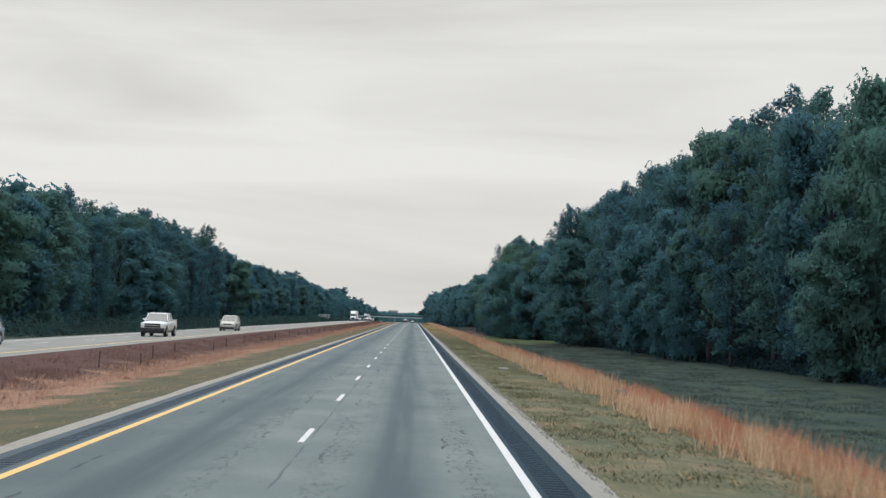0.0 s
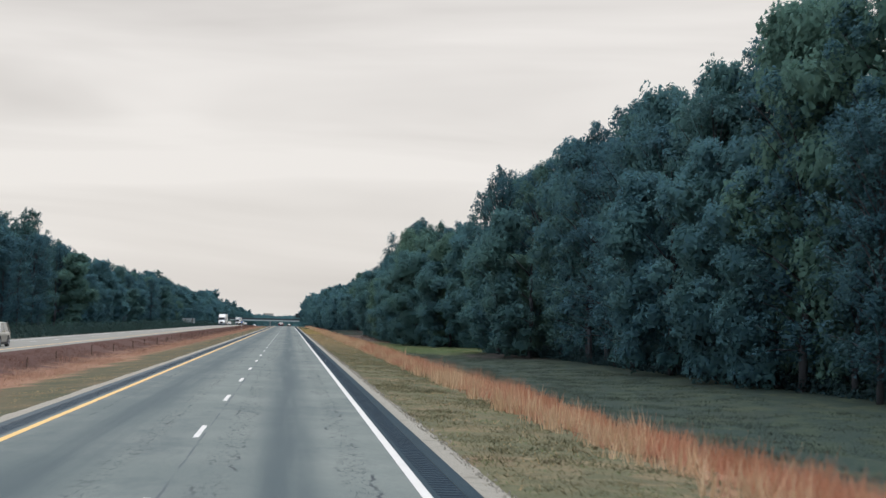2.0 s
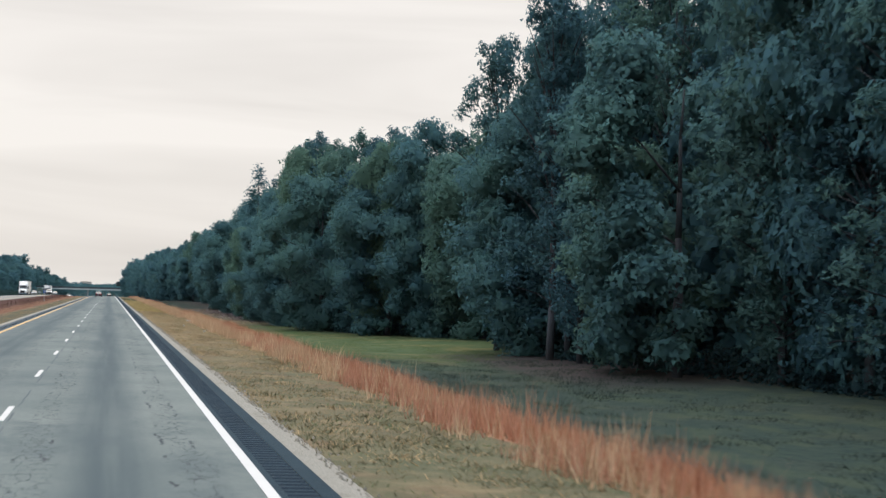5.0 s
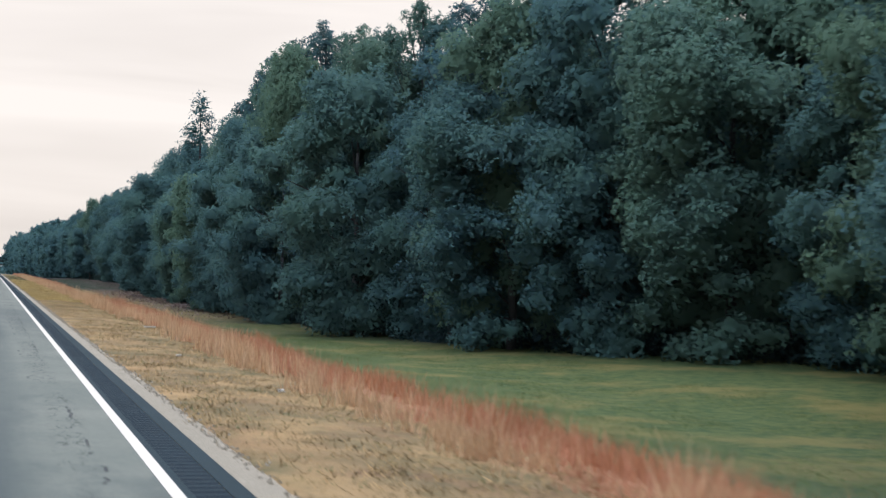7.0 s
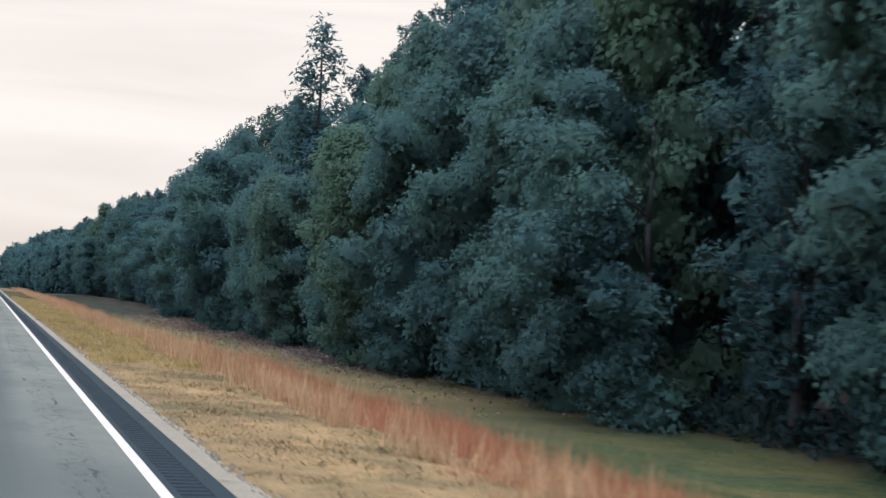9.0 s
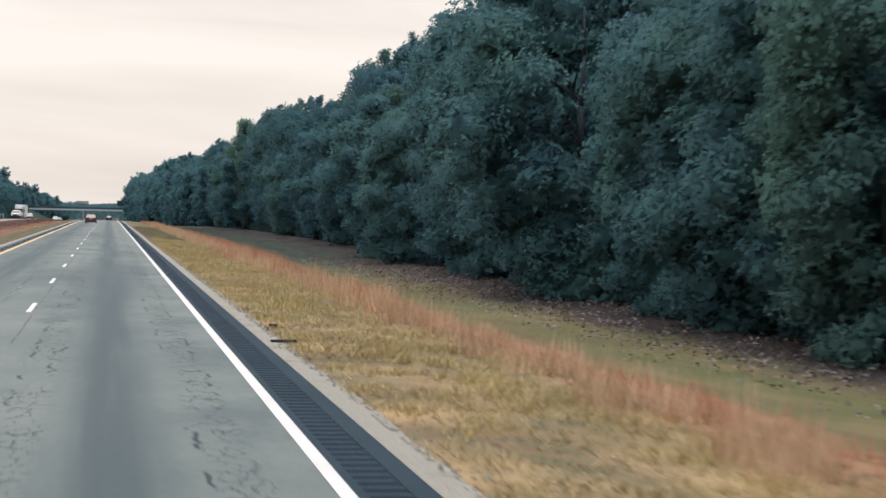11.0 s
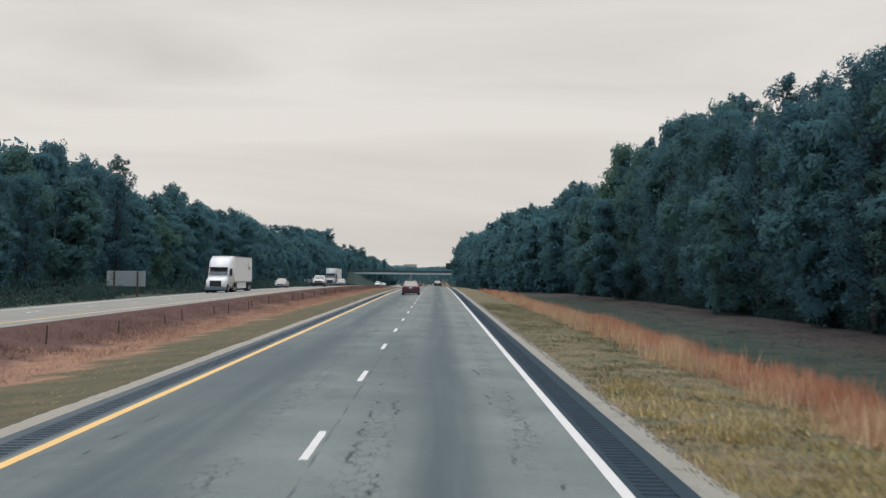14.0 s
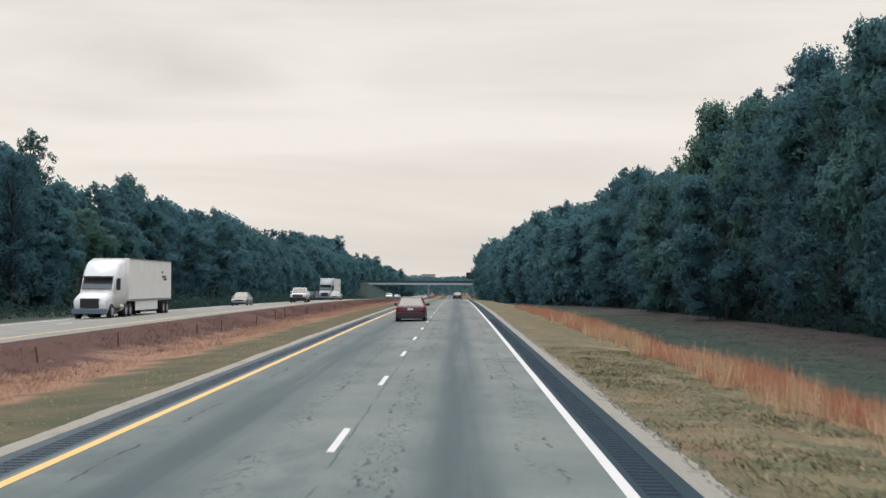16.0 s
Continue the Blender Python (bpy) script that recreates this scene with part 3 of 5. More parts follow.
def sprays(rng, centres, normals, leaves, length, width, droop, outward=None, loose=1.3, lean=(-0.42, 0.0, 0.5)):
    """Pointed leaves scattered round each centre, facing about its normal: an array of triangles, and a soft normal for each."""
    n = len(centres)
    outward = normals if outward is None else outward
    lean = np.array(lean)
    side = unit(np.cross(normals, unit(rng.normal(size=(n, 3)))))
    other = np.cross(normals, side)
    out, soft = [], []
    for k in range(leaves):
        a = 2 * np.pi * (k + rng.random(n)) / leaves
        d = unit(side * np.cos(a)[:, None] + other * np.sin(a)[:, None] + normals * rng.uniform(-0.1, 0.6, n)[:, None])
        w = unit(np.cross(d, normals + 0.5 * rng.normal(size=(n, 3))))
        ln = length * rng.uniform(0.6, 1.25, n)[:, None]
        wd = width * rng.uniform(0.7, 1.3, n)[:, None]
        here = centres + length * rng.uniform(-loose, loose, (n, 3))
        tip = here + d * ln
        tip[:, 2] -= droop * ln[:, 0]
        root = here - d * ln * 0.3
        tri = np.stack([root + w * wd, root - w * wd, tip], 1)
        face = unit(np.cross(tri[:, 1] - tri[:, 0], tri[:, 2] - tri[:, 0]))
        back = (face * outward).sum(1) < 0
        tri[back] = tri[back][:, ::-1]
        face[back] *= -1
        out.append(tri)
        soft.append(unit(0.42 * outward + 0.04 * face + lean))
    return np.concatenate(out), np.concatenate(soft)


def trunk_mesh(name, rng, height, radius, limbs):
    bm = bmesh.new()
    p = Vector((0, 0, -0.4))
    steps = 6
    for i in range(steps):
        f0, f1 = i / steps, (i + 1) / steps
        q = Vector((rng.normal(0, 0.09) * height * 0.06, rng.normal(0, 0.09) * height * 0.06, -0.4 + (height * 0.93 + 0.4) * f1))
        tube(radius * (1.15 - f0), radius * (1.15 - f1), p, q, 6, bm)
        p = q
    for tip in limbs:
        tip = Vector(tip)
        root = Vector((0, 0, max(tip.z * 0.78 - 0.6, height * 0.12)))
        bend = root.lerp(tip, 0.55) + Vector((0, 0, 0.25))
        tube(radius * 0.32, radius * 0.2, root, bend, 4, bm)
        tube(radius * 0.2, radius * 0.06, bend, tip, 4, bm)
    return from_bm(name, bm, M_BARK, True)


def crown_points(rng, lobes, per, flat):
    """Leaf centres, leaf normals and outward normals over the skins of the lobes (x, y, z, radius)."""
    c, nrm, outw = [], [], []
    for lx, ly, lz, lr in lobes:
        n = max(4, int(per * lr * lr / 1.4))
        d = unit(rng.normal(size=(n, 3)) + np.array([0, 0, 0.35]))
        r = lr * rng.uniform(0.5, 1.12, n)[:, None] * swell(d, lx, ly)
        c.append(np.array([lx, ly, lz]) + d * r * np.array([1, 1, flat]))
        nrm.append(unit(d + 0.5 * rng.normal(size=(n, 3)) + np.array([0, 0, 0.3])))
        outw.append(unit(d + 0.45 * unit(np.array([[lx, ly, 0.2]]))))
    return np.concatenate(c), np.concatenate(nrm), np.concatenate(outw)


def swell(d, lx, ly):
    """Uneven knuckles on a billow of leaves."""
    return 1 + 0.2 * np.sin(5 * d[:, :1] + lx) * np.cos(4 * d[:, 1:2] + ly) + 0.12 * np.sin(9 * d[:, 2:3] + 3 * lx) * np.sin(8 * d[:, :1] + 2 * ly)


def round_form(fine):
    bm = bmesh.new()
    bmesh.ops.create_icosphere(bm, subdivisions=fine, radius=1.0)
    v = np.array([p.co[:] for p in bm.verts])
    f = np.array([[p.index for p in q.verts] for q in bm.faces])
    bm.free()
    return v, f


def crown_core(lobes, flat, shrink, fine):
    """The dense twiggy insides of the billows, under the leaves."""
    v, f = round_form(fine)
    vs, fs, ns = [], [], []
    rng = np.random.default_rng(len(lobes))
    for k, (lx, ly, lz, lr) in enumerate(lobes):
        rough = 1 + 0.22 * rng.normal(size=(len(v), 1)).clip(-1.5, 1.5)
        vs.append(np.array([lx, ly, lz]) + v * (lr * shrink * swell(v, lx, ly) * rough) * np.array([1, 1, flat]))
        fs.append(f + k * len(v))
        ns.append(unit(0.42 * unit(v + 0.45 * unit(np.array([[lx, ly, 0.2]]))) + np.array([-0.42, 0.0, 0.5])))
    return np.concatenate(vs), np.concatenate(fs), np.concatenate(ns)


def broad_tree(seed, height, reach, n_lobes, per, leaf_len, low=0.06, leaves=3, fine=2, foliage=M_LEAF):
    """A broadleaf edge tree in rounded billows, fullest on its -x side, towards the light of the road."""
    rng = np.random.default_rng(seed)
    lobes = []
    for i in range(n_lobes):
        u = (i + rng.random()) / n_lobes
        z = height * (low + (0.92 - low) * u)
        prof = math.sqrt(max(0.05, 1 - (2 * u - 1.1) ** 2 / 1.6)) * (0.85 + 0.35 * rng.random())
        a = rng.random() * 6.283 if rng.random() < 0.16 else math.pi + rng.normal(0.35, 0.75)
        rr = reach * prof * math.sqrt(rng.uniform(0.45, 1.0))
        lobes.append((rr * math.cos(a), rr * math.sin(a), z, rng.uniform(0.75, 1.65)))
    c, nr, ow = crown_points(rng, lobes, per, 0.72)
    tris, soft = sprays(rng, c, nr, leaves, leaf_len, leaf_len * 0.55, 0.35, ow, 0.8)
    tree = new("broadleaf_tree")
    part("trunk", trunk_mesh("trunk", rng, height * 0.9, 0.2, [l[:3] for l in lobes[3::8]]), None, tree)
    part("crown", soup("crown", tris, foliage, soft, crown_core(lobes, 0.72, 0.62, 1) if fine == 0 else (crown_core(lobes, 0.72, 0.55, 1) if fine == 2 else None)), None, tree)
    return tree


def pine_tree(seed, height, reach, n_limbs, per, leaf_len, low=0.45, leaves=3, open_top=False, fat=1.0):
    """A tall pine: bare stem, whorls of rising limbs, each ending in a few rounded tufts of needles with sky between."""
    rng = np.random.default_rng(seed)
    lobes, tips = [], []
    for i in range(n_limbs):
        u = ((i + rng.random()) / n_limbs) ** 0.9
        prof = math.sqrt(max(0.05, 1 - (1.7 * u - 0.72) ** 2 / 1.2))
        a = 2.4 * i + rng.normal(0, 0.5)
        out = reach * prof * rng.uniform(0.55, 1.12)
        z0 = height * (low + (0.93 - low) * u)
        rise = rng.uniform(0.1, 0.45) * out
        tips.append((out * math.cos(a), out * math.sin(a), z0 + rise))
        for k in range(3):
            f = (1.0, 0.66, 0.36)[k] + rng.normal(0, 0.06)
            aa = a + rng.normal(0, 0.32) / max(f, 0.4)
            lobes.append((f * out * math.cos(aa), f * out * math.sin(aa), z0 + rise * f + rng.normal(0.1, 0.16), fat * (rng.uniform(0.28, 0.46) if open_top else rng.uniform(0.38, 0.66))))
    for k in range(3):
        lobes.append((rng.normal(0, 0.25), rng.normal(0, 0.25), height * (0.945 + 0.015 * k), 0.45 - 0.06 * k))
    c, nr, ow = crown_points(rng, lobes, per * (3 if open_top else 1.6), 1.2)
    tris, soft = sprays(rng, c, nr, leaves, leaf_len, leaf_len * 0.3, -0.15, ow, 0.45)
    tree = new("pine_tree")
    part("trunk", trunk_mesh("trunk", rng, height, 0.2, tips), None, tree)
    part("crown", soup("crown", tris, M_PINE, soft, None), None, tree)
    return tree


def spire_leaves(rng, c, nr, ow):
    tris, soft = sprays(rng, c, nr, 3, 0.3, 0.07, 0.2, ow)
    return tris, M_PINE, soft


def spire_tree(seed, height):
    """A slim conical conifer with short level branches."""
    rng = np.random.default_rng(seed)
    lobes = []
    for i in range(60):
        u = (i + rng.random()) / 60
        a = rng.random() * 6.283
        rr = (0.15 + 2.6 * (1 - u)) * rng.uniform(0.4, 1.0)
        lobes.append((rr * math.cos(a), rr * math.sin(a), height * (0.25 + 0.74 * u), 0.3 + 0.5 * (1 - u)))
    c, nr, ow = crown_points(rng, lobes, 120, 0.5)
    tree = new("conifer_tree")
    part("trunk", trunk_mesh("trunk", rng, height, 0.18, []), None, tree)
    part("crown", soup("crown", *spire_leaves(rng, c, nr, ow)), None, tree)
    return tree


BROAD_LABELS = "dark green broadleaf tree at the edge of the wood"
PINE_LABELS = "tall dark pine with rounded tufted crown in the wood"
broad_near = [broad_tree(20 + i, 13.0, (3.9, 4.3, 3.5, 4.1)[i], 42, 300, 0.135, 0.02) for i in range(4)]
pine_near = [pine_tree(40 + i, 21.0, (3.0, 2.5, 3.3, 2.7)[i], (28, 26, 30, 20)[i], 150, 0.19, (0.4, 0.46, 0.36, 0.6)[i], 3, i == 3) for i in range(4)]
broad_mid = [broad_tree(50 + i, 13.0, 4.1, 34, 190, 0.185, foliage=M_DARKLEAF) for i in range(3)]
pine_edge = [pine_tree(45 + i, 21.0, (3.4, 3.0, 3.7)[i], 46, 80, 0.2, (0.04, 0.08, 0.06)[i], fat=1.35) for i in range(3)]
pine_mid = [pine_tree(55 + i, 21.0, (3.0, 2.7, 3.2)[i], (24, 22, 20)[i], 95, 0.235, (0.34, 0.42, 0.5)[i], 3, i == 2) for i in range(3)]
broad_far = [broad_tree(60 + i, 13.0, 4.2, 32, 40, 0.42, 0.03, 3, 1, M_DARKLEAF) for i in range(2)]
pine_far = [pine_tree(70 + i, 21.0, (3.2, 2.8)[i], 16, 22, 0.5, (0.32, 0.44)[i]) for i in range(2)]
broad_core = [broad_tree(80, 13.0, 4.2, 24, 18, 0.42, 0.03, 2, 0, M_DARKLEAF)]
spire = spire_tree(90, 20.0)
for t_ob in broad_near + broad_mid + broad_far + broad_core:
    tagged(t_ob, BROAD_LABELS, "tree", "trees of the roadside wood")
for t_ob in pine_near + pine_edge + pine_mid + pine_far:
    tagged(t_ob, PINE_LABELS, "tree", "trees of the roadside wood")
tagged(spire, "slim conical conifer standing above the wood edge", "tree", "trees of the roadside wood")

USED = set()


def plant(proto, x, y, height, size, turn, squash=1.0):
    """Stands a tree on the ground, scaled to the height of its top."""
    z = float(level(x, y))
    k = height / size
    m = Matrix.LocRotScale((x, y, z), Euler((0, 0, turn)), (k * squash, k * squash, k))
    if proto.name not in USED:
        USED.add(proto.name)
        proto.matrix_basis = m
        return proto
    ob = copy_thing(proto, Matrix.LocRotScale((x, y, z), Euler((0, 0, turn)), None))
    ob.matrix_basis = m
    return ob


RIGHT_TOP = ([20, 91, 103, 115, 139, 151, 163, 187, 199, 211, 223, 235, 247, 271, 295, 319, 331, 343, 355, 367, 385, 396, 407, 414, 427, 439, 455, 478, 495, 511, 523, 547, 571, 616, 632, 657, 682, 707, 757, 832, 957, 1107, 1250],
             [15.2, 15.6, 18.6, 21.6, 22.0, 21.6, 20.4, 21.6, 20.6, 20.7, 22.6, 22.2, 19.8, 18.8, 20.8, 20.4, 18.2, 16.6, 16.8, 17.6, 19.6, 20.8, 20.4, 14.8, 15.6, 18.0, 19.6, 20.2, 18.6, 17.8, 18.8, 20.1, 21.4, 22.2, 21.0, 18.6, 21.0, 22.5, 21.5, 23.6, 24.4, 26.0, 25.0])
LEFT_TOP = ([100, 192, 257, 318, 353, 434, 517, 593, 613, 645, 670, 706, 750, 790, 852, 923, 1047, 1127, 1250],
            [19, 19.5, 21, 21.5, 19, 18.5, 18.5, 20, 21, 19.5, 17.5, 21.5, 18.4, 20.5, 17.3, 20, 22, 25, 24])
rt = np.random.default_rng(77)
EDGE = ([0, 100, 140, 200, 222, 231, 240, 249, 256, 263, 275, 290, 310, 370, 388, 412, 424, 445, 468, 492, 550, 700, 807, 900, 1000, 1114, 1180, 1240],
        [31.0, 31.0, 29.4, 28.4, 26.0, 27.0, 32.0, 34.0, 31.0, 26.0, 22.5, 21.2, 20.6, 21.0, 23.0, 24.0, 21.8, 24.6, 26.8, 27.6, 28.2, 28.5, 26.0, 25.5, 24.5, 23.0, 21.0, 20.5])
LEDGE = ([100, 380, 560, 960, 1120, 1260, 1300, 1520], [-44.5, -44.5, -49.0, -50.0, -56.0, -62.0, -52.0, -31.0])
GROVE = {}


def native(p):
    return 21.0 if "pine" in p.name else 13.0


def gather(where, p, x, y, height, turn, squash):
    """Adds a tree of the deep or distant wood to one joined mass."""
    k = height / native(p)
    m = Matrix.LocRotScale((x, y, float(level(x, y))), Euler((0, 0, turn)), (k * squash, k * squash, k))
    GROVE.setdefault(where, []).append((p, m))


# right-hand wood: leafy edge of mixed heights, taller trees behind
y = 44.0
while y < 720:
    top = 1.05 * float(np.interp(y, *RIGHT_TOP)) + 1.2
    ex = float(np.interp(y, *EDGE))
    hi = rt.random() < (0.2 if 250 < y < 295 else 0.0)
    near = 228 < y < 440
    set_b = broad_near if near else broad_mid
    if rt.random() < (0.08 if near else (0.6 if y < 150 else 0.8)):
        p = pine_edge[rt.integers(3)]
        plant(p, ex + 2.2 + rt.normal(0, 0.6), y, rt.uniform(0.62, 0.92) * top, 21.0, rt.normal(0, 0.6), rt.uniform(1.1, 1.3))
    else:
        plant(set_b[rt.integers(len(set_b))], ex + 2.0 + rt.normal(0, 0.6), y, (rt.uniform(0.88, 1.0) if hi else rt.uniform(0.5, 0.78)) * top, 13.0, rt.normal(0, 0.45), 0.74 if hi else rt.uniform(0.88, 1.05))
    y += rt.uniform(4.6, 6.8)
y = 46.0
while y < 720:
    top = 1.05 * float(np.interp(y, *RIGHT_TOP)) + 1.2
    x = float(np.interp(y, *EDGE)) + rt.uniform(4.4, 6.4)
    close = 130 < y < 440
    if rt.random() < 0.74:
        p = pine_near[rt.integers(3)] if close else pine_mid[rt.integers(3)]
    else:
        p = broad_near[rt.integers(4)] if 228 < y < 440 else broad_mid[rt.integers(3)]
    plant(p, x, y, rt.uniform(0.86, 1.0) * float(np.interp(y, [100, 160, 235, 262, 300, 320, 340, 352, 380, 430, 460], [1.1, 1.1, 1.06, 0.95, 0.95, 0.98, 1.0, 0.95, 0.95, 0.97, 1.0])) * top, native(p), rt.normal(0, 0.5), 1.0 if "pine" in p.name else 0.7)
    y += rt.uniform(3.8, 5.6)
for off, step, y, last in ((9.0, 5.5, 36.0, 740), (14.0, 10.0, 36.0, 740), (6.8, 4.2, 120.0, 450), (11.5, 5.0, 150.0, 450), (18.0, 7.0, 150.0, 470)):
    while y < last:
        top = float(np.interp(y, *RIGHT_TOP))
        p = pine_far[rt.integers(2)] if rt.random() < 0.3 else broad_core[0]
        gather("right", p, float(np.interp(y, *EDGE)) + off + rt.normal(0, 1.2), y, rt.uniform(0.76, 0.95) * top * (0.8 if off < 8 else 1.0), rt.normal(0, 0.5), 1.0 if "pine" in p.name else 0.85)
        y += step * rt.uniform(0.8, 1.2)
for off, lo_h, hi_h, step in ((0.0, 0.6, 0.9, 6.0), (4.5, 0.9, 1.02, 6.5)):
    y = 722.0
    while y < 1246:
        top = float(np.interp(y, *RIGHT_TOP)) - float(dip(y)) + 1
        p = pine_far[rt.integers(2)] if off and rt.random() < 0.6 else broad_far[rt.integers(2)]
        gather("right", p, float(np.interp(y, *EDGE)) + off + rt.normal(0, 0.8), y, rt.uniform(lo_h, hi_h) * top, rt.random() * 6.28, 1.0 if "pine" in p.name else 0.85)
        y += step * rt.uniform(0.8, 1.2)
# trees round the grassy bay, and the depth of wood behind it
for k, (x, y, h) in enumerate(((27.5, 270, 18), (30.8, 264.5, 19.6), (34.2, 260, 19.8), (37.6, 257, 20), (38.6, 250, 16), (39.5, 243, 17.5), (37, 235.5, 16.5), (41.5, 262, 20), (43, 253, 20), (43.5, 245, 19))):
    plant(broad_near[k % 4], x, y, h, 13.0, 0.9 if k < 5 else 0.2, 0.85)
for y in np.arange(225, 282, 4.0):
    for x in (44.0, 50.0):
        gather("right", broad_core[0], x + rt.normal(0, 1.0), y, rt.uniform(15, 19), rt.normal(0, 0.5), 0.95)
# trees that stand out of the skyline
plant(spire, 23.8, 358.5, 23.4, 20.0, 0.4, 1.45)
for x, y, top, kind in ((31.6, 715, 24.4, 3), (34.0, 722, 24.2, 2), (28.6, 807, 24.4, 2), (29.6, 822, 23.8, 1), (35.5, 604, 25.8, 3), (36.5, 567, 24.6, 3), (34.0, 184, 25.4, 2),
                        (35.0, 176, 25.4, 1), (26.9, 222, 23.2, 0), (27.4, 235, 21.8, 2), (31.6, 220, 23.2, 2), (30.2, 185.5, 23.4, 0), (33.4, 622.6, 23.6, 0), (32.5, 462, 22.8, 0), (33.0, 470, 22.4, 3), (32.6, 477, 22.8, 1), (32.0, 485, 21.2, 2), (31.6, 492, 20.6, 0), (31.5, 500, 19.2, 3), (33.6, 558, 23.4, 3), (33.4, 533, 22.0, 1), (26.6, 284, 20.8, 2), (25.6, 306, 23.0, 0), (25.8, 318, 23.4, 1), (25.4, 326, 23.4, 3), (26.2, 333, 22.6, 3), (25.8, 340.5, 20.8, 3), (26.4, 347, 19.6, 3), (25.6, 353, 19.4, 3), (27.6, 385, 21.2, 3), (27.0, 393, 21.4, 0), (34.5, 128, 25.0, 2), (35.0, 138, 24.8, 1)):
    plant(pine_near[kind], x, y, top - float(dip(y)), 21.0, x + y)

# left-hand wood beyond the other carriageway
for off, lo_h, hi_h, step in ((0.0, 0.55, 0.85, 7.0), (4.2, 0.85, 1.0, 6.2), (9.5, 0.85, 0.98, 7.0)):
    y = 120.0
    while y < 1510:
        x = float(np.interp(y, *LEDGE))
        top = float(np.interp(y, *LEFT_TOP)) + 1.0 - float(dip(y))
        if y > 1250:
            top = float(np.interp(y, [1250, 1300, 1400, 1510], [23, 20.5, 15.8, 9.5])) + 1.0 - float(dip(y))
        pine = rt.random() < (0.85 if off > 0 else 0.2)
        args = (x - off + rt.normal(0, 0.9), y, rt.uniform(lo_h, hi_h) * top)
        sq = 1.0 if pine else 0.8
        if off < 9 and y < 780:
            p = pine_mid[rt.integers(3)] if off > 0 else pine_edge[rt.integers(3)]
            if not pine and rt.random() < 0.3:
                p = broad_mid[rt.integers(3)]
            sq = 1.15 if off == 0 else sq
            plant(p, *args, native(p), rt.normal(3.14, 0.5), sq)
        else:
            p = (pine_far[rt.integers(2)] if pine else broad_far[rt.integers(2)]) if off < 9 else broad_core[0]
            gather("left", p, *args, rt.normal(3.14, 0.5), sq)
        y += step * rt.uniform(0.8, 1.2)
for x, y, top, kind in ((-53.5, 645.5, 23.2, 3), (-56.5, 709, 22.6, 2), (-57.5, 715, 22.0, 1), (-57.0, 801, 21.6, 2), (-46.5, 318, 23.2, 2), (-55, 613, 22.0, 1)):
    plant(pine_near[kind], x, y, top - float(dip(y)), 21.0, x + y)


def join_grove(where):
    for kind, mat in (("pine", M_PINE), ("broad", M_DARKLEAF)):
        out, soft = [], []
        for p, m in GROVE[where]:
            if kind not in p.name:
                continue
            for ch in p.children:
                if not ch.name.startswith("crown"):
                    continue
                me = ch.data
                co = np.zeros(3 * len(me.vertices), dtype=np.float32)
                me.vertices.foreach_get("co", co)
                idx = np.zeros(len(me.loops), dtype=np.int32)
                me.loops.foreach_get("vertex_index", idx)
                nor = np.zeros(3 * len(me.loops), dtype=np.float32)
                me.corner_normals.foreach_get("vector", nor)
                a = np.array(m)
                out.append((co.reshape(-1, 3)[idx] @ a[:3, :3].T + a[:3, 3]).reshape(-1, 3, 3))
                soft.append(unit(nor.reshape(-1, 3, 3)[:, 0] @ a[:3, :3].T))
        ob = new("wood_mass", soup("wood_mass", np.concatenate(out), mat, np.concatenate(soft)))
        tagged(ob, "dense dark " + ("pines" if kind == "pine" else "broadleaf trees") + " filling the depth of the wood", "woods", kind="stuff")


join_grove("right")
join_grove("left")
for t_ob in [*broad_core[0].children, broad_core[0]]:
    bpy.data.objects.remove(t_ob)


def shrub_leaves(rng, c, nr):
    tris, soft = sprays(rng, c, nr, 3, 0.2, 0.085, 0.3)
    return tris, M_SHADE_SHRUB, soft


# shrubs and briars under the eaves of the wood, shade put into their leaf colour
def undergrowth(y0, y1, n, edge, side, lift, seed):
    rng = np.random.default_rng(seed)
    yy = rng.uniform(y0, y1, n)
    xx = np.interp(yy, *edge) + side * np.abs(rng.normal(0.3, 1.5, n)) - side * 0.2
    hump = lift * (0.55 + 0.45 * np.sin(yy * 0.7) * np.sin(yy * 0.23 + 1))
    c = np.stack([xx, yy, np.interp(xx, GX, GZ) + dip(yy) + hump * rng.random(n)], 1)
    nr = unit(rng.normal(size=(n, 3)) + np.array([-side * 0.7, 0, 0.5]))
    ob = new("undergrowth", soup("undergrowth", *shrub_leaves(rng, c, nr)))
    return tagged(ob, "shrubs and briars coloured shade-dark at the foot of the wood", "shrubs", kind="stuff")


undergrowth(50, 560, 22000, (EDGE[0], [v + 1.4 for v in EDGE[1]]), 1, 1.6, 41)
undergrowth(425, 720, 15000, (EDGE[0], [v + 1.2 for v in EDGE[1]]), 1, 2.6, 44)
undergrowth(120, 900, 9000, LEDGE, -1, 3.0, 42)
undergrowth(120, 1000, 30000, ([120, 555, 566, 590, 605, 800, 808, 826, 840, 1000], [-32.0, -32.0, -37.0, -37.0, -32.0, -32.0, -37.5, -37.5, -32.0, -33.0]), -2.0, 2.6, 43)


def far_leaves(rng, c, nr):
    tris, soft = sprays(rng, c, nr, 4, 1.0, 0.55, 0.2)
    return tris, M_DARKLEAF, soft


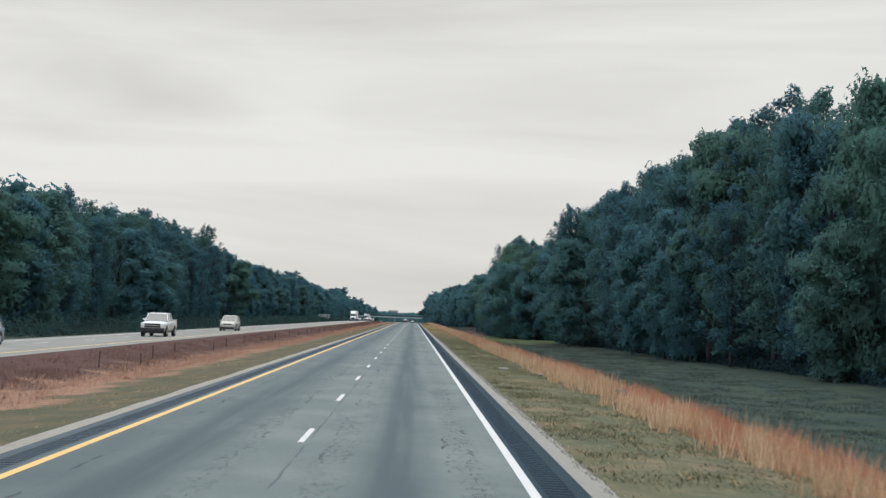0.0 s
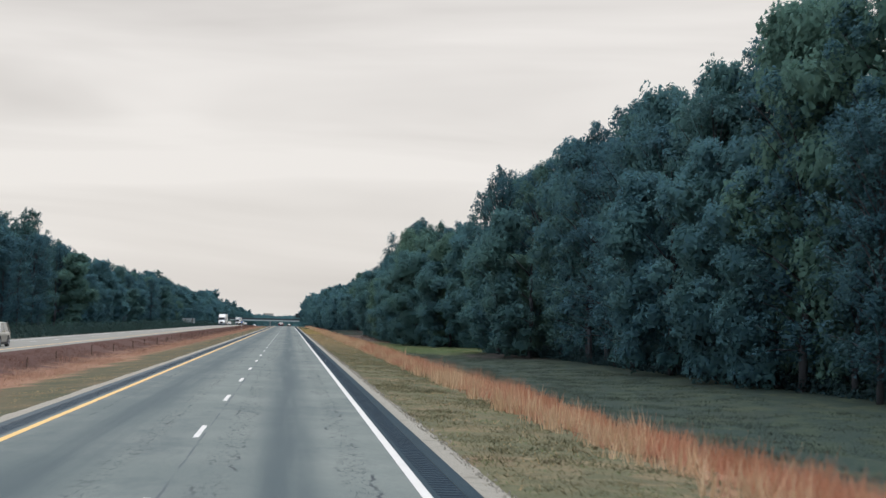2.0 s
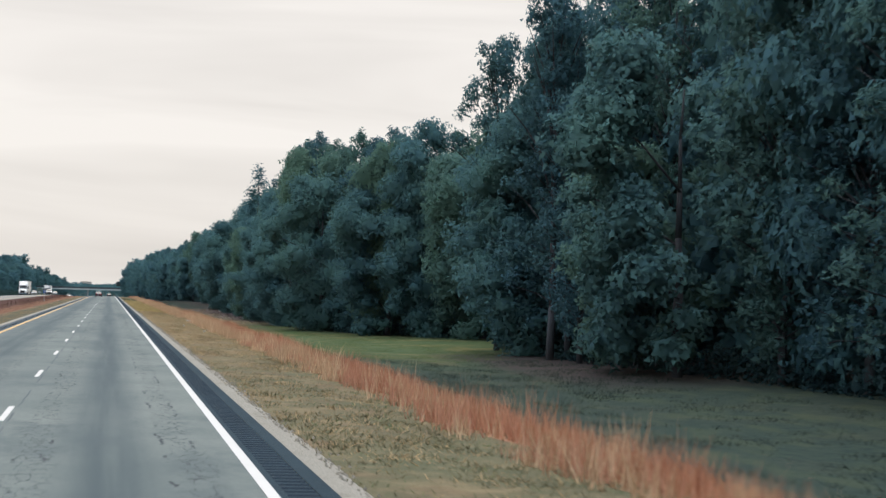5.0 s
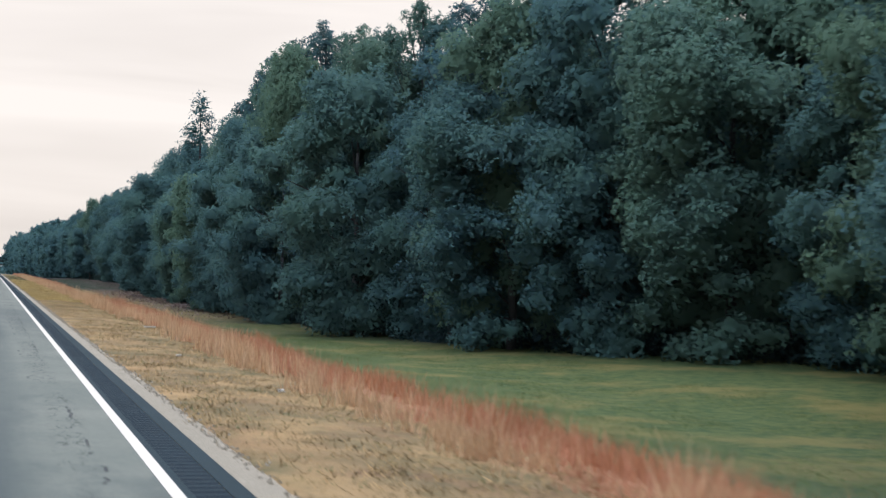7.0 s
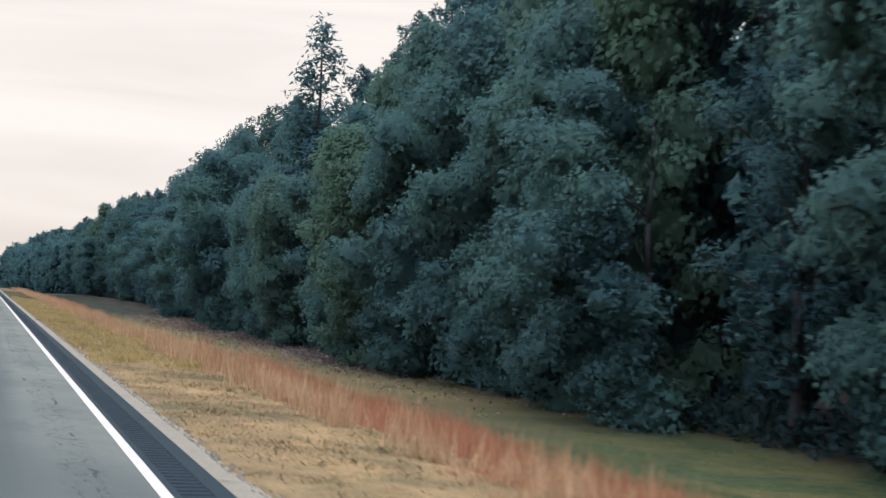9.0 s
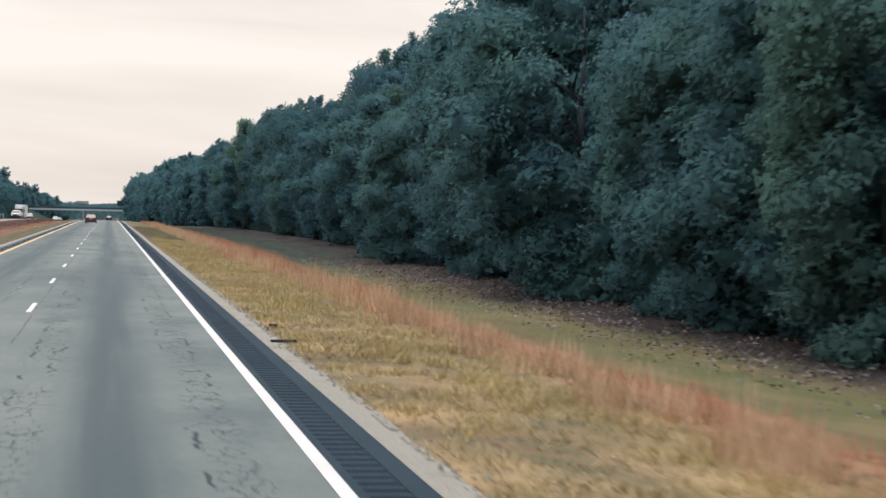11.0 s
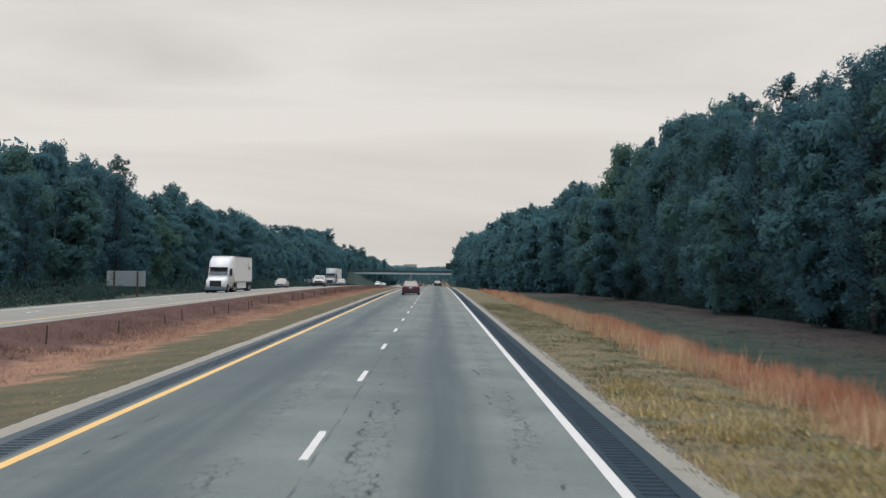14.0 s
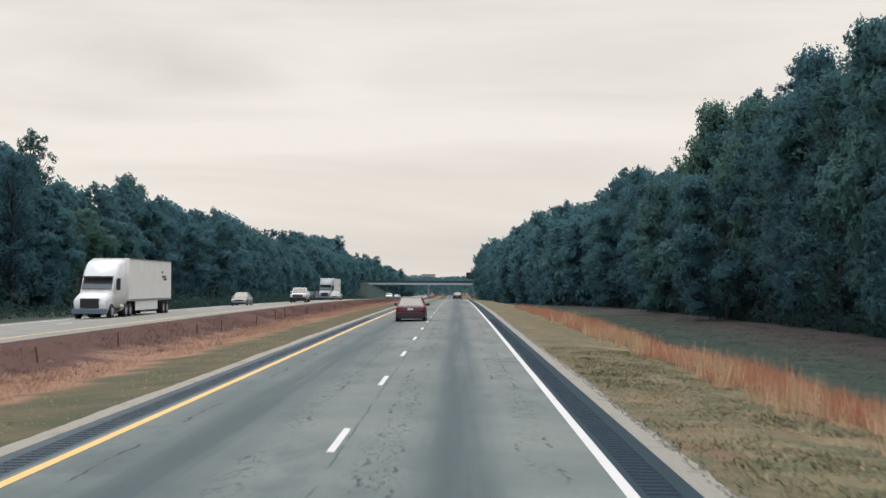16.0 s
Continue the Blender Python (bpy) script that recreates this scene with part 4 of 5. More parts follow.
def canopy(x0, x1, y0, y1, n, top, seed):
    """The roof of the wood behind its edge: crowded leafy billows."""
    rng = np.random.default_rng(seed)
    xx, yy = rng.uniform(x0, x1, n), rng.uniform(y0, y1, n)
    z = np.interp(xx, GX, GZ) + dip(yy) + top * rng.uniform(0.12, 0.95, n) ** 0.7
    lobes = list(zip(xx.tolist(), yy.tolist(), z.tolist(), rng.uniform(2.6, 5.0, n).tolist()))
    c, nr, ow = crown_points(rng, lobes, 1.6, 0.75)
    tris, soft = sprays(rng, c, nr, 2, 1.0, 0.45, 0.2, ow)
    ob = new("wood_canopy", soup("wood_canopy", tris, M_DARKLEAF, soft, crown_core(lobes, 0.75, 0.72, 1)))
    return tagged(ob, "dark leafy canopy of the wood behind its edge", "woods", kind="stuff")


canopy(42, 92, 20, 760, 3200, 14.0, 51)
canopy(-112, -60, 100, 820, 3200, 14.0, 52)


# far woods beyond the bridge: masses of clumps, nobody could count them
def far_wood(x0, x1, y0, y1, n, top, seed):
    rng = np.random.default_rng(seed)
    c = np.stack([rng.uniform(x0, x1, n), rng.uniform(y0, y1, n), np.zeros(n)], 1)
    hump = top * (0.75 + 0.25 * np.sin(c[:, 0] * 0.09 + c[:, 1] * 0.02) * np.cos(c[:, 0] * 0.041 + 2))
    base = dip(c[:, 1]) - 0.8
    c[:, 2] = base + (hump - base) * rng.random(n) ** 0.55
    nr = unit(rng.normal(size=(n, 3)) + np.array([0, -0.6, 0.6]))
    return soup("far_wood", *far_leaves(rng, c, nr))


tagged(new("far_wood", far_wood(-170, 150, 1420, 1560, 15000, 7.0, 3)), "distant dark wood beyond the bridge", "woods", kind="stuff")
tagged(new("far_wood", far_wood(-260, -62, 1180, 1420, 3500, 14.0, 4)), "distant dark wood beside the bridge embankment", "woods", kind="stuff")
tagged(new("far_wood", far_wood(24, 220, 1245, 1420, 3500, 15.0, 5)), "distant dark wood beside the bridge embankment", "woods", kind="stuff")


# ---------------------------------------------------------------- grasses
def blades(rng, xy, count, height, width, spread, lean):
    """Upright tapering blades, several from each root."""
    n = len(xy)
    z = np.array([level(a, b) for a, b in xy]) if n < 3 else np.interp(xy[:, 0], GX, GZ) + dip(xy[:, 1])
    out = []
    for k in range(count):
        root = np.stack([xy[:, 0] + rng.normal(0, spread, n), xy[:, 1] + rng.normal(0, spread, n), z - 0.04], 1)
        a = rng.uniform(-1.2, 0.65, n)
        w = np.stack([np.cos(a), np.sin(a), np.zeros(n)], 1) * width * rng.uniform(0.6, 1.4, n)[:, None]
        h = height * rng.uniform(0.55, 1.2, n)
        tip = root + np.stack([rng.normal(0, lean, n) * h, rng.normal(0, lean, n) * h, h], 1)
        out.append(np.stack([root - w, root + w, tip], 1))
    return np.concatenate(out)


def turf(name, tris, material):
    """Short grass that takes the light as the sward it stands in."""
    n = len(tris)
    return soup(name, tris, material, unit(rgr.normal(0, 0.22, (n, 3)) + np.array([0.0, -0.25, 1.0])))


def patchy(rng, n, x0, x1, y0, y1, size, cut, seed):
    """Random roots kept where a soft pattern is high, so that tufts stand in patches."""
    p = np.stack([rng.uniform(x0, x1, n), rng.uniform(y0, y1, n)], 1)
    v = np.array([noise.noise((a / size, b / size, 7.3 * seed)) + 0.5 * noise.noise((2.7 * a / size, 2.7 * b / size, seed)) for a, b in p])
    return p[v + rng.normal(0, 0.12, n) > cut]


def clump_height(p, seed):
    """Tufts grow taller and shorter in drifts."""
    v = np.array([noise.noise((0.8 * a, 0.6 * b, seed)) + 0.6 * noise.noise((0.2 * a, 0.12 * b, 2 * seed)) for a, b in p])
    return np.clip(0.72 + 0.55 * v, 0.3, 1.2)


rgr = np.random.default_rng(31)
roots = patchy(rgr, 52000, 8.2, 13.6, 10, 620, 2.6, 0.02, 1.0)
mid = 10.7 + 0.7 * np.sin(roots[:, 1] * 0.03) + 0.4 * np.sin(roots[:, 1] * 0.17)
keep = np.abs(roots[:, 0] - mid) < rgr.uniform(0.1, 3.1, len(roots))
keep &= (rgr.random(len(roots)) < np.interp(roots[:, 1], [0, 316, 326, 386, 394, 700], [1, 1, 0.16, 0.16, 1, 1]))
roots = roots[keep]
inner = roots[:, 0] < mid[keep] + rgr.normal(-0.2, 0.9, len(roots))
for pick, m, word in ((inner, M_SEDGE, "pale russet"), (~inner, M_RUSSET, "deep russet")):
    tagged(new("tall_sedge", soup("tall_sedge", blades(rgr, roots[pick], 8, 0.95 * clump_height(roots[pick], 0.7) * (1.0 - 0.55 * np.clip(np.abs(roots[pick, 0] - mid[keep][pick]) / 2.6, 0, 1)), 0.011, 0.16, 0.22), m)), word + " tall sedge in clumps along the verge", "tall grass", kind="stuff")
roots = patchy(rgr, 24000, -14.5, -8.2, 20, 800, 4.0, -0.25, 2.0)
inner = roots[:, 0] > -11.2 + rgr.normal(0, 0.9, len(roots))
for pick, m, word in ((inner, M_DITCH, "faded russet"), (~inner, M_MAROON, "dark maroon")):
    tagged(new("tall_sedge", turf("tall_sedge", blades(rgr, roots[pick], 8, 0.3 * clump_height(roots[pick], 1.9), 0.011, 0.24, 0.5), m)), word + " sedge filling the median ditch", "tall grass", kind="stuff")
roots = patchy(rgr, 70000, 4.95, 10.4, 20, 520, 1.6, -0.18, 3.0)
warm = np.interp(roots[:, 1], [150, 215, 395, 430], [0.05, 1.0, 1.0, 0.1]) > rgr.random(len(roots))
for pick, m, word in ((warm, M_STRAW, "dry straw-coloured"), (~warm, M_OLIVE, "dull olive")):
    tagged(new("mown_grass", turf("mown_grass", blades(rgr, roots[pick], 5, 0.13 * clump_height(roots[pick] * 2.2, 5.0), 0.017, 0.16, 1.0), m)), word + " mown grass beside the road", "grass", kind="stuff")
roots = patchy(rgr, 14000, -9.0, -4.9, 20, 620, 1.3, -0.15, 4.0)
tagged(new("mown_grass", turf("mown_grass", blades(rgr, roots, 6, 0.07, 0.014, 0.16, 0.9), M_STRAW)), "dry olive mown grass along the median", "grass", kind="stuff")
roots = patchy(rgr, 12000, 12.6, 26.0, 222, 300, 2.4, -0.1, 5.0)
tagged(new("green_grass", turf("green_grass", blades(rgr, roots, 6, 0.1, 0.016, 0.2, 0.9), M_GREEN)), "soft green grass in front of the wood", "grass", kind="stuff")
roots = patchy(rgr, 15000, 12.8, 27.0, 350, 640, 2.0, -0.05, 7.0)
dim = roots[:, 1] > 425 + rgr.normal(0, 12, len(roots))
for pick, m, word in ((~dim, M_DULL, "drab"), (dim, M_SHADE_GRASS, "dark")):
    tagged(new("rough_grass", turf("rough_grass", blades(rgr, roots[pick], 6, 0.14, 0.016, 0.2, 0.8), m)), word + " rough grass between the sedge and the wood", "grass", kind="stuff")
# blades in the shade-darkened colour, like the ground below them
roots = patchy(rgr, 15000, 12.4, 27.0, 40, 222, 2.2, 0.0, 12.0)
tagged(new("rough_grass", turf("rough_grass", blades(rgr, roots, 6, 0.16, 0.018, 0.2, 0.7), M_SHADE_GRASS)), "green rough grass coloured shade-dark between the sedge and the wood", "grass", kind="stuff")
roots = patchy(rgr, 17000, 8.0, 10.4, 20, 560, 1.3, 0.28, 8.0)
tagged(new("dry_grass", soup("dry_grass", blades(rgr, roots, 8, 0.95 * clump_height(roots, 4.0), 0.013, 0.1, 0.2), M_PALE)), "pale dry stalks in separate clumps before the sedge", "tall grass", kind="stuff")


roots = patchy(rgr, 15000, 5.0, 8.8, 305, 440, 1.4, 0.02, 10.0)
tagged(new("dry_grass", soup("dry_grass", blades(rgr, roots, 7, 0.26 * clump_height(roots, 8.0), 0.012, 0.13, 0.45), M_GOLD)), "golden dry grass growing taller beside the road", "tall grass", kind="stuff")
roots = patchy(rgr, 26000, 4.95, 12.5, 8, 560, 0.9, 0.18, 9.0)
roots = roots[rgr.random(len(roots)) < np.interp(roots[:, 1], [150, 230], [0.25, 1.0])]
tagged(new("dull_tufts", turf("dull_tufts", blades(rgr, roots, 6, 0.12 * clump_height(roots * 1.7, 3.0), 0.014, 0.2, 0.8), M_DULL)), "dull brown tufts and weeds in the mown verge", "grass", kind="stuff")


def fallen_leaves(n):
    rng = np.random.default_rng(83)
    p = np.stack([rng.uniform(14.5, 25.0, n), rng.uniform(300, 440, n)], 1)
    p = p[rng.random(n) < np.interp(p[:, 1], [300, 335, 400, 440], [0, 1, 1, 0]) * np.interp(p[:, 0], [14.5, 18.5, 25], [0.05, 1, 1])]
    c = np.stack([p[:, 0], p[:, 1], np.interp(p[:, 0], GX, GZ) + 0.03], 1)
    return sprays(rng, c, unit(rng.normal(0, 0.4, c.shape) + np.array([0, 0, 1])), 3, 0.1, 0.04, 0.0)[0]


tagged(new("fallen_leaves", soup("fallen_leaves", fallen_leaves(9000), M_DRY_LEAF)), "dry purplish-brown fallen leaves before the wood", "leaves", kind="stuff")
roots = patchy(rgr, 12000, 4.8, 8.5, 8, 520, 0.8, 0.25, 6.0)
tagged(new("green_grass", turf("green_grass", blades(rgr, roots, 6, 0.09, 0.012, 0.14, 0.8), M_GREEN)), "green weeds among the mown grass", "grass", kind="stuff")


# ---------------------------------------------------------------- vehicles
def loft(rings, close=True):
    """Skin over equal rings of points, capped at both ends."""
    bm = bmesh.new()
    rows_v = [[bm.verts.new(p) for p in ring] for ring in rings]
    n = len(rings[0])
    for a, b in zip(rows_v, rows_v[1:]):
        for i in range(n if close else n - 1):
            j = (i + 1) % n
            bm.faces.new((a[i], a[j], b[j], b[i]))
    if close:
        bm.faces.new(rows_v[0])
        bm.faces.new(list(reversed(rows_v[-1])))
    bmesh.ops.recalc_face_normals(bm, faces=bm.faces)
    for f in bm.faces:
        f.smooth = True
    return bm


def hull_ring(y, w, z0, zb, zt):
    """A car's cross-section: sill, flank, shoulder, crowned top."""
    half = [(w * 0.93, z0), (w, z0 + (zb - z0) * 0.4), (w * 0.99, zb * 0.93), (w * 0.93, zb), (w * 0.78, zt), (w * 0.3, zt + 0.02)]
    return [(x, y, z) for x, z in half] + [(-x, y, z) for x, z in reversed(half)]


def wheel(parent, x, y, r, w, rim=True):
    sg = 1 if x > 0 else -1
    bm = bmesh.new()
    prof = [(w * 0.5, r * 0.62), (w * 0.5, r * 0.93), (w * 0.38, r), (-w * 0.38, r), (-w * 0.5, r * 0.93), (-w * 0.5, r * 0.62)]
    rings = [[bm.verts.new((x + px, y + pr * math.cos(6.2832 * k / 20), r + pr * math.sin(6.2832 * k / 20))) for px, pr in prof] for k in range(20)]
    for k in range(20):
        a, b = rings[k], rings[(k + 1) % 20]
        for i in range(6):
            j = (i + 1) % 6
            bm.faces.new((a[i], a[j], b[j], b[i]))
    wh = part("wheel", bm, M_RUBBER, parent)
    if rim:
        bm = bmesh.new()
        mat = Matrix.Translation((x + sg * w * 0.3, y, r)) @ Matrix.Rotation(sg * math.pi / 2, 4, 'Y')
        bmesh.ops.create_cone(bm, cap_ends=True, segments=16, radius1=r * 0.64, radius2=r * 0.5, depth=w * 0.35, matrix=mat)
        for k in range(5):
            a = 6.2832 * k / 5
            tube(r * 0.09, r * 0.07, (x + sg * w * 0.5, y, r), (x + sg * w * 0.44, y + r * 0.56 * math.cos(a), r + r * 0.56 * math.sin(a)), 5, bm)
        part("rim", bm, M_RIM, wh, "metal rim")
    return wh


def slab(a, b, c, d, thick=0.03):
    """A thin plate through four corners."""
    p = [Vector(v) for v in (a, b, c, d)]
    nrm = (p[1] - p[0]).cross(p[3] - p[0]).normalized() * thick
    bm = bmesh.new()
    lo = [bm.verts.new(v - nrm) for v in p]
    hi = [bm.verts.new(v) for v in p]
    bm.faces.new(hi)
    bm.faces.new(list(reversed(lo)))
    for i in range(4):
        j = (i + 1) % 4
        bm.faces.new((lo[i], lo[j], hi[j], hi[i]))
    bmesh.ops.recalc_face_normals(bm, faces=bm.faces)
    return bm


def cabin(car, yf, ytf, ytr, yr, wb, wt, zb, zt, body, gap=0.06):
    """Greenhouse: roof, four pillars, windscreen, rear window and side windows. yf > yr; front is +y."""
    P = {(s, e): Vector((s * wb, yf if e else yr, zb)) for s in (-1, 1) for e in (0, 1)}
    Q = {(s, e): Vector((s * wt, ytf if e else ytr, zt)) for s in (-1, 1) for e in (0, 1)}
    rings = []
    for f, dz, dw in ((0.0, -0.01, 0.0), (0.12, 0.025, 0.0), (0.5, 0.045, 0.0), (0.88, 0.025, 0.0), (1.0, -0.01, 0.0)):
        yy = ytr - 0.05 + (ytf - ytr + 0.1) * f
        rings.append([(x * wt, yy, zt - 0.05 + (dz if abs(x) < 0.9 else dz * 0.3) + (0.05 if abs(x) < 0.95 else 0.02)) for x in (-1.02, -0.85, -0.4, 0.4, 0.85, 1.02)] + [(wt, yy, zt - 0.06), (-wt, yy, zt - 0.06)])
    part("roof", loft(rings), body, car)
    for s in (-1, 1):
        for e in (0, 1):
            part("pillar", tube(0.05, 0.04, P[s, e], Q[s, e], 6), body, car)
    mid_b, mid_t = (yf + yr) / 2, (ytf + ytr) / 2
    inset = 0.985
    part("windscreen", slab(P[-1, 1] * inset, P[1, 1] * inset, Q[1, 1] * inset, Q[-1, 1] * inset), M_GLASS, car, "dark reflecting windscreen")
    part("rear_window", slab(P[1, 0] * inset, P[-1, 0] * inset, Q[-1, 0] * inset, Q[1, 0] * inset), M_GLASS, car)
    for s in (-1, 1):
        pb, pt = Vector((s * wb, mid_b, zb)), Vector((s * wt, mid_t, zt))
        part("pillar", tube(0.045, 0.04, pb, pt, 6), body, car)
        part("side_window", slab(P[s, 1] * 0.99, pb * 0.99, pt * 0.99, Q[s, 1] * 0.99), M_GLASS, car)
        part("side_window", slab(pb * 0.99, P[s, 0] * 0.99, Q[s, 0] * 0.99, pt * 0.99), M_GLASS, car)


def mirrors(car, x, y, z, mat):
    for s in (-1, 1):
        part("wing_mirror", box(min(s * x, s * (x + 0.22)), max(s * x, s * (x + 0.22)), y - 0.06, y + 0.06, z, z + 0.15, 0.03), mat, car)


def sedan(body, suv=False):
    """A saloon car, or a taller utility car."""
    car = new("suv" if suv else "sedan_car")
    w, L = (0.93, 4.75) if suv else (0.9, 4.8)
    zb, zt, hood = (1.03, 1.68, 1.0) if suv else (0.92, 1.44, 0.84)
    f, r = L / 2, -L / 2
    tail = zb + 0.04 if not suv else zb + 0.02
    rings = [hull_ring(r, w * 0.84, 0.42, 0.75, 0.82), hull_ring(r + 0.12, w * 0.95, 0.27, tail - 0.06, tail), hull_ring(r + 0.8, w, 0.22, zb, tail + 0.01),
             hull_ring(-0.6, w, 0.2, zb, zb + 0.02), hull_ring(0.7, w, 0.2, zb, zb + 0.02), hull_ring(1.2, w, 0.2, zb * 0.97, hood + 0.08),
             hull_ring(f - 0.5, w * 0.97, 0.22, hood - 0.08, hood - 0.03), hull_ring(f - 0.12, w * 0.9, 0.25, hood - 0.18, hood - 0.13), hull_ring(f, w * 0.78, 0.36, 0.58, 0.62)]
    part("body", loft(rings), body, car)
    if suv:
        cabin(car, 1.15, 0.45, -1.85, -2.2, w * 0.9, w * 0.72, zb, zt, body)
    else:
        cabin(car, 1.2, 0.35, -1.05, -1.75, w * 0.9, w * 0.66, zb + 0.01, zt, body)
    rr = 0.36 if suv else 0.32
    for s in (-1, 1):
        for yy in (f - 0.9, r + 1.02):
            part("wheel_arch", tube(rr * 1.16, rr * 1.16, (s * (w - 0.2), yy, rr + 0.02), (s * (w + 0.006), yy, rr + 0.02), 20), M_BLACK, car)
            wheel(car, s * (w - 0.09), yy, rr, 0.21)
        part("headlight", box(min(s * 0.5, s * 0.82), max(s * 0.5, s * 0.82), f - 0.2, f - 0.03, hood - 0.3, hood - 0.16, 0.03), M_LAMP, car)
        part("tail_light", box(min(s * 0.45, s * 0.83), max(s * 0.45, s * 0.83), r + 0.0, r + 0.16, 0.7, 0.86, 0.03), M_TAIL, car)
    part("front_grille", box(-0.45, 0.45, f - 0.1, f + 0.012, hood - 0.32, hood - 0.2, 0.02), M_BLACK, car)
    part("front_bumper", box(-w * 0.86, w * 0.86, f - 0.25, f + 0.02, 0.26, 0.46, 0.06), body, car)
    part("rear_bumper", box(-w * 0.9, w * 0.9, r - 0.03, r + 0.25, 0.3, 0.58, 0.06), body, car)
    part("underside", box(-w * 0.8, w * 0.8, r + 0.2, f - 0.25, 0.17, 0.3), M_BLACK, car)
    part("front_valance", box(-w * 0.84, w * 0.84, f - 0.3, f + 0.03, 0.16, 0.36 if not suv else 0.44, 0.03), M_BLACK, car, "dark lower valance")
    part("rear_valance", box(-w * 0.88, w * 0.88, r - 0.04, r + 0.3, 0.18, 0.36 if not suv else 0.5, 0.03), M_BLACK, car, "dark lower valance")
    for s in (-1, 1):
        part("sill", box(min(s * (w - 0.1), s * (w + 0.004)), max(s * (w - 0.1), s * (w + 0.004)), r + 1.4, f - 1.3, 0.17, 0.34), M_BLACK, car)
    part("number_plate", box(-0.16, 0.16, r - 0.005, r + 0.1, 0.7, 0.83), M_PLATE, car, "pale number plate with plain bars")
    part("trunk_trim", box(-0.42, 0.42, r - 0.012, r + 0.1, 0.855, 0.885), M_CHROME, car)
    mirrors(car, w - 0.02, 0.75, zb, body)
    return car


def pickup(body):
    car = new("pickup_truck")
    w, f, r = 1.0, 2.85, -2.85
    rings = [hull_ring(r, w * 0.94, 0.55, 1.2, 1.24), hull_ring(r + 0.1, w * 0.98, 0.5, 1.26, 1.3), hull_ring(-0.95, w, 0.45, 1.26, 1.3), hull_ring(0.9, w, 0.42, 1.2, 1.24),
             hull_ring(1.4, w, 0.42, 1.16, 1.2), hull_ring(f - 0.2, w * 0.97, 0.45, 1.08, 1.14), hull_ring(f, w * 0.9, 0.5, 0.98, 1.04)]
    part("body", loft(rings), body, car)
    part("cargo_bed", box(-0.78, 0.78, r + 0.12, -1.05, 1.22, 1.315), M_BLACK, car, "dark open load bed")
    for s in (-1, 1):
        part("bed_rail", box(min(s * 0.8, s * 0.97), max(s * 0.8, s * 0.97), r + 0.05, -1.0, 1.28, 1.36, 0.03), body, car)
    cabin(car, 1.25, 0.6, -0.75, -1.0, 0.92, 0.74, 1.24, 1.86, body)
    for s in (-1, 1):
        for yy in (1.85, -1.75):
            part("wheel_arch", tube(0.47, 0.47, (s * (w - 0.2), yy, 0.42), (s * (w + 0.006), yy, 0.42), 20), M_BLACK, car)
            wheel(car, s * (w - 0.1), yy, 0.4, 0.26)
        part("headlight", box(min(s * 0.66, s * 0.93), max(s * 0.66, s * 0.93), f - 0.2, f + 0.01, 0.82, 1.02, 0.02), M_LAMP, car)
        part("tail_light", box(min(s * 0.82, s * 0.97), max(s * 0.82, s * 0.97), r - 0.02, r + 0.1, 0.85, 1.18, 0.02), M_TAIL, car)
    part("front_grille", box(-0.64, 0.64, f - 0.1, f + 0.03, 0.72, 1.03, 0.02), M_BLACK, car)
    part("grille_bar", box(-0.64, 0.64, f, f + 0.05, 0.86, 0.91), M_CHROME, car)
    part("front_bumper", box(-0.97, 0.97, f - 0.12, f + 0.12, 0.4, 0.68, 0.05), M_BLACK, car, "dark front bumper")
    part("valance", box(-0.9, 0.9, f - 0.3, f - 0.02, 0.26, 0.44, 0.03), M_BLACK, car)
    part("rear_bumper", box(-0.92, 0.92, r - 0.14, r + 0.05, 0.52, 0.7, 0.03), M_CHROME, car)
    part("number_plate", box(-0.16, 0.16, r - 0.15, r - 0.1, 0.56, 0.66), M_PLATE, car)
    part("underside", box(-0.8, 0.8, r + 0.2, f - 0.2, 0.32, 0.55), M_BLACK, car)
    mirrors(car, 0.95, 0.85, 1.28, body)
    return car


